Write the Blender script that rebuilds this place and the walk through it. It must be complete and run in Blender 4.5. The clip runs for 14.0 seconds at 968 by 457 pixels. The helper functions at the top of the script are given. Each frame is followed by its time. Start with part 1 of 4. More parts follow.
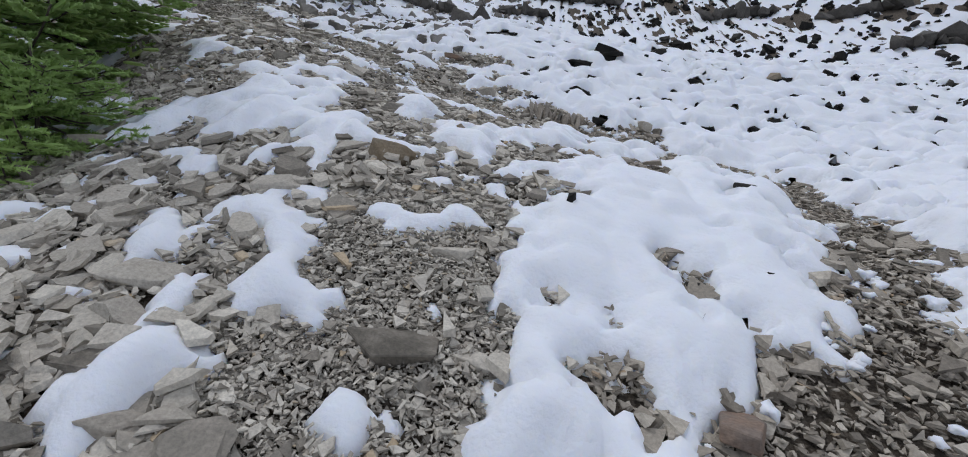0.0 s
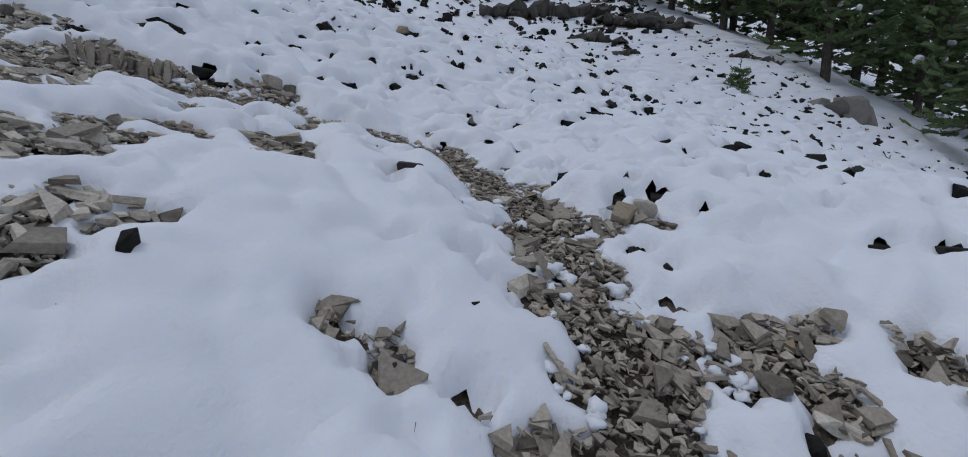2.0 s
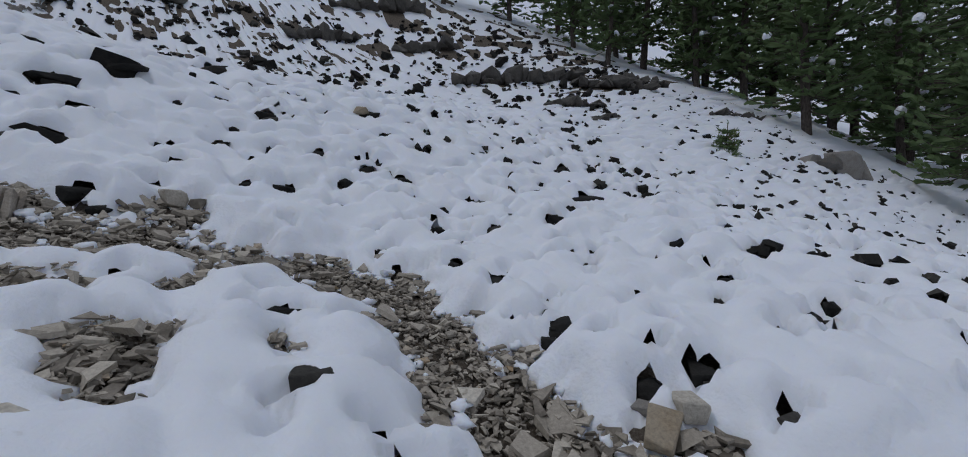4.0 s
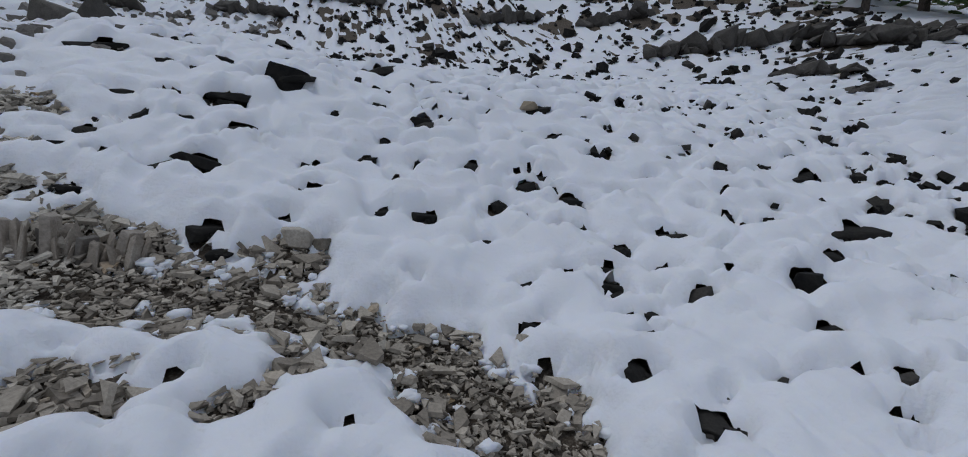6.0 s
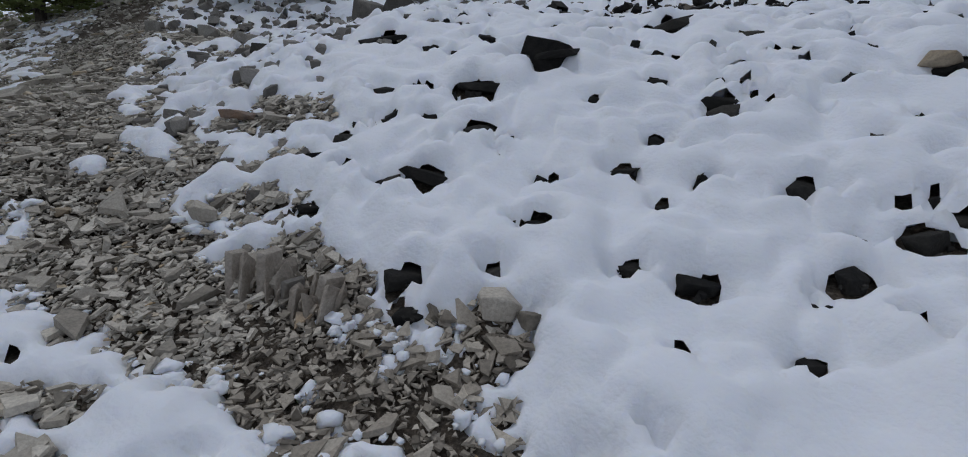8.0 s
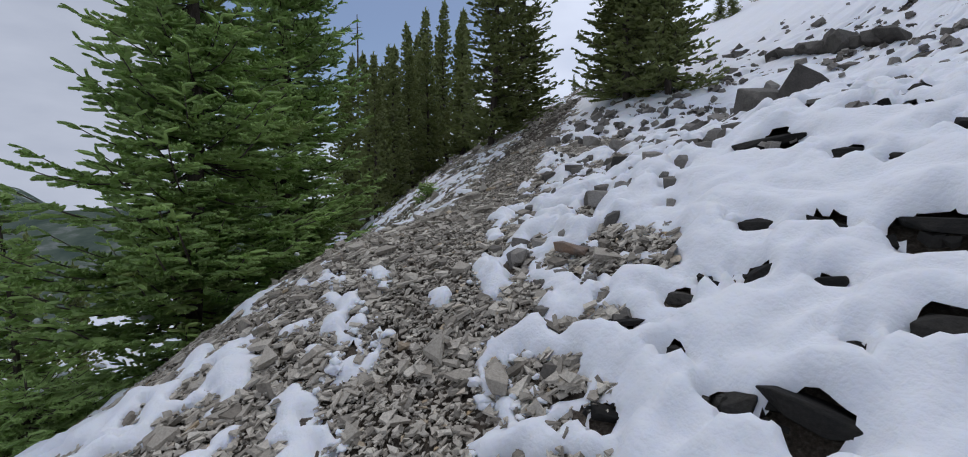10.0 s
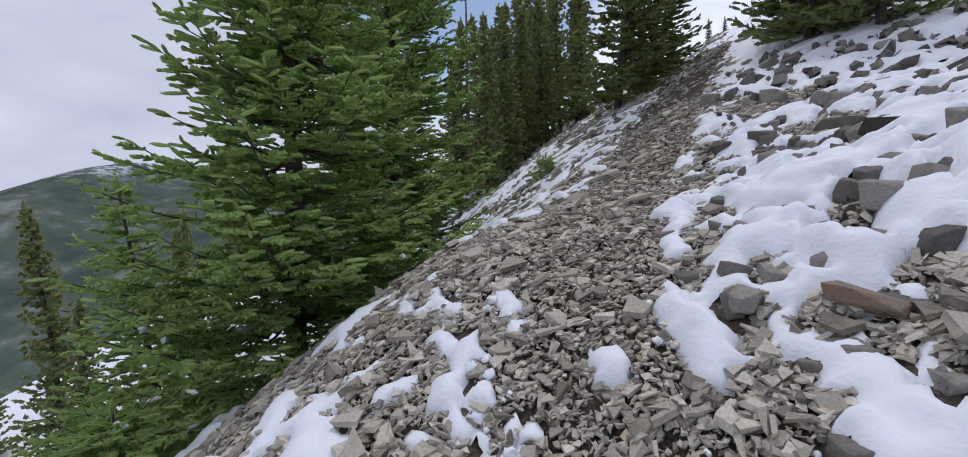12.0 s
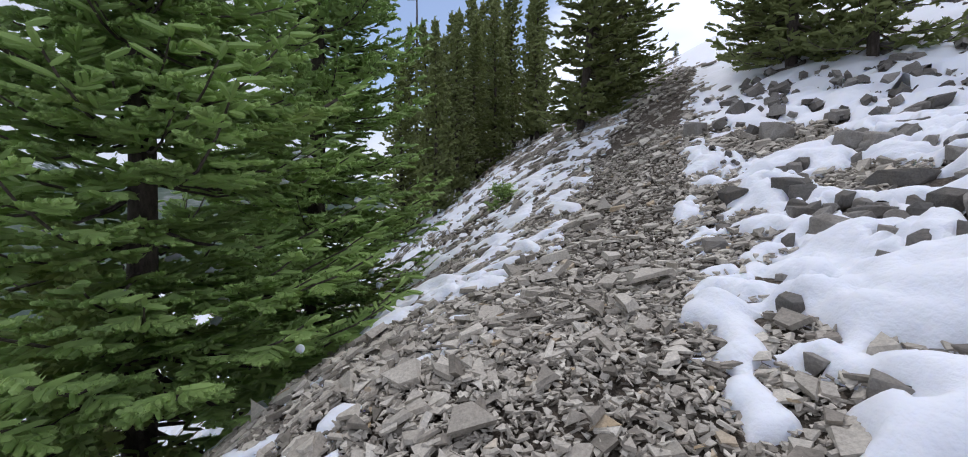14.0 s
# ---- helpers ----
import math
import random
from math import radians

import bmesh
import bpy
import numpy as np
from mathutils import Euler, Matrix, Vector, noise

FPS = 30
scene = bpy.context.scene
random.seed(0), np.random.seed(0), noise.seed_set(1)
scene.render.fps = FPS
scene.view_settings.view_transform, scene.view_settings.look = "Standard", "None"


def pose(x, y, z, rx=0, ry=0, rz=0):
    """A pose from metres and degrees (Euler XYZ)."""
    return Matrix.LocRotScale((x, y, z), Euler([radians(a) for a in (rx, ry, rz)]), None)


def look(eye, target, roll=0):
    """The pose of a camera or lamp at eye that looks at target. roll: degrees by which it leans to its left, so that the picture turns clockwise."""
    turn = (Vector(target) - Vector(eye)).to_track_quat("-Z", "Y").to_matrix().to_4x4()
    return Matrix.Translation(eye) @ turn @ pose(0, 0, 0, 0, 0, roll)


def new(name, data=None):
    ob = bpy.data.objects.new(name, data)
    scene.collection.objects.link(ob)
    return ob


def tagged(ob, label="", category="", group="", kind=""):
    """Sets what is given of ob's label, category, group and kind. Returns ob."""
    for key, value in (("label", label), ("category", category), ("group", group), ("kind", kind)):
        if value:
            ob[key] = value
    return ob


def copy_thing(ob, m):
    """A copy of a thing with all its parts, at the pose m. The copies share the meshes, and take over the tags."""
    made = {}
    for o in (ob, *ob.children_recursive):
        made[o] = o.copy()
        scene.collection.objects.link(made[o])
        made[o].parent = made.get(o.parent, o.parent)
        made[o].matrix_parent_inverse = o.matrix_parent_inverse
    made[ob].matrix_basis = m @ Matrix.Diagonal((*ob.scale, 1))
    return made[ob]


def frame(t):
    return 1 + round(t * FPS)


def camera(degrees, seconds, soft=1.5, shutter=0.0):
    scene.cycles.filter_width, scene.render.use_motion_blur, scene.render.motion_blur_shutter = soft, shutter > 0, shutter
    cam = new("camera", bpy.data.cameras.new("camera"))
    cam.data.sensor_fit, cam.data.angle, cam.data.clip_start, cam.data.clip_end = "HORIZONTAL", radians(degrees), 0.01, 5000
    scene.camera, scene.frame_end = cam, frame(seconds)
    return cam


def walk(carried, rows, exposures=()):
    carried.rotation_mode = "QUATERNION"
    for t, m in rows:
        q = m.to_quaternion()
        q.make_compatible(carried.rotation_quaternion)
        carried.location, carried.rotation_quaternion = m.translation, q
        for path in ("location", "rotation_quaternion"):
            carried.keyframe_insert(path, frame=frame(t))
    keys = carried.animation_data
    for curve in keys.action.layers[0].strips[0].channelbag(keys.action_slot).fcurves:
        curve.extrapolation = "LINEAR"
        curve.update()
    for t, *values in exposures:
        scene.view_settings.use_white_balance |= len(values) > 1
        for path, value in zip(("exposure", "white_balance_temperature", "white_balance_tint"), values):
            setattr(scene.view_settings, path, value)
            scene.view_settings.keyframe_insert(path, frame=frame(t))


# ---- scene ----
cam = camera(93.2, 14.0, soft=1.0)
PATH = [
    (0, (0.492, -0.052, 1.834), (0.316, 1.923, 1.573), 6.3),
    (0.5, (0.391, 0.123, 1.859), (0.702, 2.075, 1.553), 1.0),
    (1, (0.472, 0.327, 1.846), (1.326, 2.083, 1.418), 4.6),
    (1.5, (0.697, 0.66, 1.976), (1.667, 2.365, 1.587), 2.4),
    (2, (0.784, 0.977, 2.018), (1.955, 2.562, 1.673), 2.8),
    (2.5, (0.887, 1.172, 2.232), (2.264, 2.598, 1.968), 2.5),
    (3, (1.183, 1.353, 2.324), (2.42, 2.922, 2.226), 0.0),
    (3.5, (1.338, 1.585, 2.33), (2.571, 3.156, 2.23), 0.1),
    (3.7, (1.383, 1.64, 2.384), (2.619, 3.208, 2.278), 0.1),
    (5.8, (2.075, 2.517, 2.817), (2.746, 4.389, 2.598), 0.4),
    (6, (2.081, 2.641, 2.868), (2.619, 4.555, 2.653), 0.6),
    (6.5, (2.147, 2.91, 2.983), (2.622, 4.843, 2.787), -0.2),
    (7, (2.312, 3.199, 3.028), (2.561, 5.157, 2.707), 0.8),
    (7.5, (2.342, 3.496, 3.074), (2.137, 5.433, 2.621), 0.5),
    (8, (2.303, 3.785, 3.266), (1.652, 5.625, 2.831), 0.2),
    (8.5, (2.436, 4.06, 3.397), (1.223, 5.638, 3.203), -0.4),
    (9, (2.305, 4.368, 3.492), (0.899, 5.783, 3.354), -0.0),
    (9.2, (2.221, 4.478, 3.549), (0.705, 5.776, 3.424), -0.3),
    (11.3, (1.195, 4.886, 3.81), (-0.743, 5.354, 3.652), 0.3),
    (11.5, (1.021, 4.912, 3.857), (-0.92, 5.361, 3.682), 0.2),
    (12, (0.6, 4.899, 3.874), (-1.348, 5.287, 3.643), -1.9),
    (12.5, (0.246, 5.078, 4.019), (-1.7, 5.474, 3.783), -2.2),
    (13, (-0.059, 5.123, 4.022), (-2.006, 5.536, 3.831), -0.9),
    (13.5, (-0.403, 5.155, 4.077), (-2.302, 5.72, 3.804), -0.1),
    (14, (-0.775, 5.223, 4.168), (-2.671, 5.832, 3.981), 0.1),
]
EXPOSURES = [(0, -0.46, 6050, 12), (0.5, -0.62, 5950, 12), (1.5, -0.91, 5850, 12), (3, -1.13, 5900, 12), (6.5, -1.06, 5950, 11), (9.2, -0.85, 6030, 12), (11.3, -0.33, 6080, 16), (12.5, -0.27, 6100, 17), (14, -0.06, 6080, 16)]
walk(cam, [(t, look(eye, target, roll)) for t, eye, target, roll in PATH], EXPOSURES)

# ---- world, sun, light ----
def build_world():
    w = bpy.data.worlds.new("world")
    scene.world = w
    w.use_nodes = True
    nt = w.node_tree
    nt.nodes.clear()
    out = nt.nodes.new("ShaderNodeOutputWorld")
    bg = nt.nodes.new("ShaderNodeBackground")
    sky = nt.nodes.new("ShaderNodeTexSky")
    sky.sky_type = "NISHITA"
    sky.sun_disc = False
    sky.sun_elevation = radians(62)
    sky.sun_rotation = radians(-67)
    gain = nt.nodes.new("ShaderNodeMix")
    gain.data_type, gain.blend_type = "RGBA", "MULTIPLY"
    gain.inputs[0].default_value = 1.0
    gain.inputs[7].default_value = (SKY_GAIN, SKY_GAIN, SKY_GAIN, 1)
    nt.links.new(sky.outputs[0], gain.inputs[6])
    tc = nt.nodes.new("ShaderNodeTexCoord")
    mp = nt.nodes.new("ShaderNodeMapping")
    mp.inputs["Scale"].default_value = (1.0, 1.0, 2.6)
    mp.inputs["Location"].default_value = (0.35, 0.2, 0.1)
    nt.links.new(tc.outputs["Generated"], mp.inputs[0])
    nz = nt.nodes.new("ShaderNodeTexNoise")
    nz.inputs["Scale"].default_value = 2.3
    nz.inputs["Detail"].default_value = 8
    nz.inputs["Roughness"].default_value = 0.52
    nt.links.new(mp.outputs[0], nz.inputs[0])
    ramp = nt.nodes.new("ShaderNodeValToRGB")
    ramp.color_ramp.elements[0].position = 0.50
    ramp.color_ramp.elements[1].position = 0.62
    gap = nt.nodes.new("ShaderNodeVectorMath")
    gap.operation = "DOT_PRODUCT"
    gap.inputs[1].default_value = Vector((-0.93, 0.15, 0.36)).normalized()
    nt.links.new(tc.outputs["Generated"], gap.inputs[0])
    far = nt.nodes.new("ShaderNodeMath")
    far.operation = "MULTIPLY_ADD"
    far.inputs[1].default_value, far.inputs[2].default_value = -5.0, 5.0
    nt.links.new(gap.outputs["Value"], far.inputs[0])
    cover = nt.nodes.new("ShaderNodeMath")
    cover.operation = "MULTIPLY_ADD"
    cover.inputs[1].default_value = 0.75
    nt.links.new(nz.outputs[0], cover.inputs[0])
    nt.links.new(far.outputs[0], cover.inputs[2])
    nt.links.new(cover.outputs[0], ramp.inputs[0])
    nz2 = nt.nodes.new("ShaderNodeTexNoise")
    nz2.inputs["Scale"].default_value = 4.5
    nz2.inputs["Detail"].default_value = 6
    nt.links.new(mp.outputs[0], nz2.inputs[0])
    cloud = nt.nodes.new("ShaderNodeValToRGB")
    cloud.color_ramp.elements[0].position = 0.3
    cloud.color_ramp.elements[0].color = (0.68, 0.735, 0.84, 1)
    cloud.color_ramp.elements[1].position = 0.68
    cloud.color_ramp.elements[1].color = (0.89, 0.94, 1.03, 1)
    nt.links.new(nz2.outputs[0], cloud.inputs[0])
    mix = nt.nodes.new("ShaderNodeMix")
    mix.data_type = "RGBA"
    nt.links.new(ramp.outputs[0], mix.inputs[0])
    nt.links.new(gain.outputs[2], mix.inputs[6])
    axes = nt.nodes.new("ShaderNodeSeparateXYZ")
    nt.links.new(tc.outputs["Generated"], axes.inputs[0])
    rise = nt.nodes.new("ShaderNodeMapRange")
    rise.inputs["From Min"].default_value, rise.inputs["From Max"].default_value = -0.1, 0.6
    rise.inputs["To Min"].default_value, rise.inputs["To Max"].default_value = 0.92, 1.45
    nt.links.new(axes.outputs[1], rise.inputs["Value"])
    bright = nt.nodes.new("ShaderNodeVectorMath")
    bright.operation = "SCALE"
    nt.links.new(cloud.outputs[0], bright.inputs[0])
    nt.links.new(rise.outputs[0], bright.inputs["Scale"])
    nt.links.new(bright.outputs[0], mix.inputs[7])
    nt.links.new(mix.outputs[2], bg.inputs[0])
    bg.inputs[1].default_value = 1.0
    nt.links.new(bg.outputs[0], out.inputs[0])


SKY_GAIN = 0.115
build_world()
sun_data = bpy.data.lights.new("sun", "SUN")
sun_data.energy, sun_data.angle, sun_data.color = 1.15, radians(11), (1.0, 0.95, 0.88)
sun = new("sun", sun_data)
sun.matrix_world = look((0, 0, 0), (0.42, -0.18, -0.85))


# ---- materials ----
class Mat:
    """A small builder of node materials in object or world coordinates."""

    def __init__(self, name, rough=0.8, spec=0.3):
        self.m = bpy.data.materials.new(name)
        self.m.use_nodes = True
        self.nt = self.m.node_tree
        self.b = self.nt.nodes["Principled BSDF"]
        self.b.inputs["Roughness"].default_value = rough
        self.b.inputs["Specular IOR Level"].default_value = spec
        geo = self.nt.nodes.new("ShaderNodeNewGeometry")
        self.pos, self.island, self.normal = geo.outputs["Position"], geo.outputs["Random Per Island"], geo.outputs["Normal"]
        self.random = self.nt.nodes.new("ShaderNodeObjectInfo").outputs["Random"]

    def node(self, kind):
        return self.nt.nodes.new(kind)

    def link(self, a, b):
        self.nt.links.new(a, b)

    def noise(self, scale, detail=4, rough=0.55, stretch=None):
        n = self.node("ShaderNodeTexNoise")
        n.inputs["Scale"].default_value, n.inputs["Detail"].default_value, n.inputs["Roughness"].default_value = scale, detail, rough
        src = self.pos
        if stretch:
            mp = self.node("ShaderNodeMapping")
            mp.inputs["Scale"].default_value = stretch
            self.link(src, mp.inputs[0])
            src = mp.outputs[0]
        self.link(src, n.inputs["Vector"])
        return n.outputs[0]

    def ramp(self, fac, *stops):
        r = self.node("ShaderNodeValToRGB")
        els = r.color_ramp.elements
        while len(els) < len(stops):
            els.new(0.5)
        for e, (p, c) in zip(els, stops):
            e.position, e.color = p, (*c, 1)
        self.link(fac, r.inputs[0])
        return r.outputs[0]

    def mix(self, fac, a, b, mode="MIX"):
        n = self.node("ShaderNodeMix")
        n.data_type, n.blend_type = "RGBA", mode
        for v, s in ((fac, n.inputs[0]), (a, n.inputs[6]), (b, n.inputs[7])):
            if isinstance(v, (int, float)):
                s.default_value = v
            elif isinstance(v, tuple):
                s.default_value = (*v, 1)
            else:
                self.link(v, s)
        return n.outputs[2]

    def math(self, op, a, b=0.0):
        n = self.node("ShaderNodeMath")
        n.operation = op
        for v, s in ((a, n.inputs[0]), (b, n.inputs[1])):
            if isinstance(v, (int, float)):
                s.default_value = v
            else:
                self.link(v, s)
        return n.outputs[0]

    def bump(self, height, strength, distance):
        n = self.node("ShaderNodeBump")
        n.inputs["Strength"].default_value, n.inputs["Distance"].default_value = strength, distance
        self.link(height, n.inputs["Height"])
        if self.b.inputs["Normal"].is_linked:
            self.link(self.b.inputs["Normal"].links[0].from_socket, n.inputs["Normal"])
        self.link(n.outputs[0], self.b.inputs["Normal"])

    def done(self, colour):
        self.link(colour, self.b.inputs["Base Color"])
        return self.m


def snow_material():
    m = Mat("snow", rough=0.62, spec=0.25)
    big, fine = m.noise(1.4, 4), m.noise(40, 4)
    grain = m.noise(220, 2)
    dirt = m.ramp(m.noise(6.0, 6, 0.7), (0.66, (0.80, 0.815, 0.85)), (0.78, (0.62, 0.615, 0.60)))
    col = m.mix(m.math("MULTIPLY", big, 0.25), dirt, (0.74, 0.78, 0.85))
    m.b.inputs["Subsurface Weight"].default_value = 0.25
    m.b.inputs["Subsurface Radius"].default_value = (0.04, 0.05, 0.07)
    m.b.inputs["Subsurface Scale"].default_value = 0.3
    m.bump(m.noise(11, 3), 0.35, 0.02)
    m.bump(fine, 0.5, 0.01)
    m.bump(grain, 0.25, 0.002)
    return m.done(col)


def stone_material(name, stops, tint=(0.40, 0.35, 0.29), per="island", rough=0.8, spec=0.3):
    m = Mat(name, rough=rough, spec=spec)
    base = m.ramp(m.island if per == "island" else m.random, *stops)
    big, fine = m.noise(9, 5), m.noise(70, 5, 0.65)
    c = m.mix(m.math("MULTIPLY", m.ramp(big, (0.42, (0, 0, 0)), (0.66, (1, 1, 1))), 0.45), base, tint)
    c = m.mix(1.0, c, m.ramp(fine, (0.3, (0.72, 0.72, 0.72)), (0.7, (1.16, 1.16, 1.14))), "MULTIPLY")
    m.bump(m.noise(8, 5, 0.65), 0.5, 0.03)
    m.bump(m.noise(24, 4, 0.6), 0.35, 0.008)
    veins = m.noise(14, 3, 0.5, (1.0, 1.0, 7.0))
    m.bump(veins, 0.4, 0.006)
    m.bump(fine, 0.5, 0.0025)
    return m.done(c)


GREYS = ((0.0, (0.13, 0.115, 0.092)), (0.25, (0.34, 0.308, 0.257)), (0.7, (0.53, 0.485, 0.412)), (0.975, (0.68, 0.63, 0.54)), (1.0, (0.44, 0.32, 0.18)))
# near-black: the shade inside the snow's hollows is put into the wet rock
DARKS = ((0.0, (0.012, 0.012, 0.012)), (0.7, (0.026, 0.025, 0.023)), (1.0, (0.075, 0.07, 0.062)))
MIDS = ((0.0, (0.10, 0.094, 0.086)), (0.5, (0.19, 0.177, 0.16)), (1.0, (0.32, 0.30, 0.27)))
SNOW = snow_material()
# a darker, browner mix than GREYS, for the scree of the lower leg
BROWNER_STOPS = ((0.0, (0.10, 0.085, 0.066)), (0.25, (0.25, 0.218, 0.174)), (0.7, (0.40, 0.354, 0.29)), (0.975, (0.54, 0.485, 0.40)), (1.0, (0.36, 0.25, 0.14)))
SCREE = stone_material("limestone scree", GREYS)
BROWNER_SCREE = stone_material("browner limestone scree", BROWNER_STOPS)
STONE = stone_material("loose limestone", GREYS, per="object")
DARK = stone_material("wet limestone with pit shade", DARKS, tint=(0.04, 0.036, 0.03), rough=0.85, spec=0.12)
DARK_ONE = stone_material("wet boulder with pit shade", DARKS, tint=(0.04, 0.036, 0.03), per="object", rough=0.85, spec=0.12)
MID = stone_material("grey mountain rock", MIDS, tint=(0.17, 0.14, 0.105), per="object")
MID_ALL = stone_material("grey mountain rocks", MIDS, tint=(0.17, 0.14, 0.105))
TAN = stone_material("tan limestone", ((0.0, (0.27, 0.22, 0.155)), (1.0, (0.34, 0.285, 0.21))), tint=(0.24, 0.165, 0.085), per="object")
RUST = stone_material("rust-stained rock", ((0.0, (0.20, 0.16, 0.13)), (1.0, (0.22, 0.17, 0.14))), tint=(0.30, 0.17, 0.09), per="object")
SLATE = stone_material("weathered upright limestone", ((0.0, (0.29, 0.25, 0.205)), (1.0, (0.40, 0.355, 0.30))), tint=(0.17, 0.14, 0.11), per="object")
CLIFF = stone_material("weathered outcrop rock", ((0.0, (0.075, 0.068, 0.06)), (1.0, (0.14, 0.128, 0.112))), tint=(0.04, 0.036, 0.032), per="object")


def soil_material():
    m = Mat("gritty soil", rough=0.95, spec=0.1)
    a, b = m.noise(3.0, 5), m.noise(55, 6, 0.7)
    c = m.ramp(b, (0.3, (0.035, 0.028, 0.021)), (0.5, (0.11, 0.09, 0.069)), (0.72, (0.26, 0.222, 0.176)))
    c = m.mix(m.math("MULTIPLY", a, 0.5), c, (0.11, 0.094, 0.077))
    m.bump(b, 0.9, 0.02)
    m.bump(m.noise(14, 4), 0.6, 0.03)
    return m.done(c)


def bark_material():
    m = Mat("spruce bark", rough=0.9, spec=0.15)
    n = m.noise(22, 6, 0.7, (1, 1, 0.35))
    c = m.ramp(n, (0.3, (0.035, 0.027, 0.022)), (0.7, (0.15, 0.125, 0.105)))
    m.bump(n, 0.8, 0.015)
    return m.done(c)


def needle_material(name, dark, light, old):
    m = Mat(name, rough=0.55, spec=0.3)
    c = m.mix(m.noise(1.6, 3), dark, light)
    c = m.mix(m.math("MULTIPLY", m.island, 0.55), c, light)
    c = m.mix(m.ramp(m.noise(0.9, 4), (0.60, (0, 0, 0)), (0.75, (0.45, 0.45, 0.45))), c, old)
    glow = m.node("ShaderNodeBsdfTranslucent")
    m.link(c, glow.inputs[0])
    blend = m.node("ShaderNodeMixShader")
    blend.inputs[0].default_value = 0.45
    m.link(m.b.outputs[0], blend.inputs[1])
    m.link(glow.outputs[0], blend.inputs[2])
    m.link(blend.outputs[0], m.nt.nodes["Material Output"].inputs[0])
    return m.done(c)


SOIL, BARK = soil_material(), bark_material()
NEEDLE = needle_material("fir needles", (0.15, 0.24, 0.085), (0.49, 0.65, 0.22), (0.42, 0.38, 0.11))
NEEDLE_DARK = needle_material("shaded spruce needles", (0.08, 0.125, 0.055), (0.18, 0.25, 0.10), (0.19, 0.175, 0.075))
NEEDLE_OLIVE = needle_material("olive spruce needles", (0.15, 0.185, 0.07), (0.31, 0.35, 0.125), (0.28, 0.23, 0.09))


# ---- terrain ----
def lattice(seed):
    return np.random.RandomState(seed).rand(256, 256) * 2 - 1


TABLES = [lattice(s) for s in range(6)]


def vnoise(x, y, freq, seed=0):
    """Smooth value noise, about -1 to 1."""
    t = TABLES[seed % 6]
    u, v = x * freq + 37.3 * seed + 1000, y * freq + 11.7 * seed + 1000
    i, j = np.floor(u).astype(int), np.floor(v).astype(int)
    a, b = u - i, v - j
    a, b = a * a * a * (a * (a * 6 - 15) + 10), b * b * b * (b * (b * 6 - 15) + 10)
    i0, i1, j0, j1 = i & 255, (i + 1) & 255, j & 255, (j + 1) & 255
    return (t[i0, j0] * (1 - a) + t[i1, j0] * a) * (1 - b) + (t[i0, j1] * (1 - a) + t[i1, j1] * a) * b


def fbm(x, y, freq, octaves=3, seed=0):
    return sum(vnoise(x, y, freq * 2**k, seed + k) * 0.55**k for k in range(octaves))


def smooth(lo, hi, v):
    k = np.clip((v - lo) / (hi - lo), 0, 1)
    return k * k * (3 - 2 * k)


# the trail: x, y, half width
TRAIL = [(1.2, 0.5, 0.45), (1.45, 1.16, 0.33), (1.64, 1.36, 0.29), (1.89, 1.7, 0.27), (2.13, 1.95, 0.23), (2.3, 2.4, 0.2), (2.46, 2.72, 0.18), (2.66, 3.4, 0.24), (2.72, 4.1, 0.22), (2.5, 4.6, 0.25), (2.1, 4.92, 0.2), (1.5, 5.08, 0.2),
         (0.85, 5.16, 0.26), (0.25, 5.2, 0.34), (-0.4, 5.42, 0.4), (-1.0, 5.65, 0.43), (-1.7, 5.9, 0.45), (-2.4, 6.3, 0.46), (-4.3, 7.6, 0.55), (-7.3, 10.1, 0.65), (-10, 12.7, 0.6), (-13, 15.4, 0.4), (-20, 20.8, 0.3), (-34, 31, 0.3)]
WORN = [(2.48, 3.0, 0.24), (2.68, 3.5, 0.27), (2.65, 4.1, 0.27), (2.45, 4.58, 0.27), (2.05, 4.87, 0.2), (1.5, 5.03, 0.2), (0.85, 5.12, 0.28), (0.25, 5.2, 0.36), (-0.4, 5.42, 0.42)]
BERM = [(2.28, 4.0, 0.0), (2.1, 4.4, 0.04), (1.65, 4.66, 0.05), (1.3, 4.72, 0.03)]


def along(x, y, line):
    """The distance to a line of x, y, half width, over its edge; and the side (positive: left of the way)."""
    best, side = np.full(x.shape, 1e9), np.zeros(x.shape)
    for (ax, ay, aw), (bx, by, bw) in zip(line, line[1:]):
        dx, dy = bx - ax, by - ay
        k = np.clip(((x - ax) * dx + (y - ay) * dy) / (dx * dx + dy * dy), 0, 1)
        d = np.hypot(x - ax - k * dx, y - ay - k * dy) - (aw + k * (bw - aw))
        near = d < best
        side = np.where(near, dx * (y - ay) - dy * (x - ax), side)
        best = np.where(near, d, best)
    return best, side


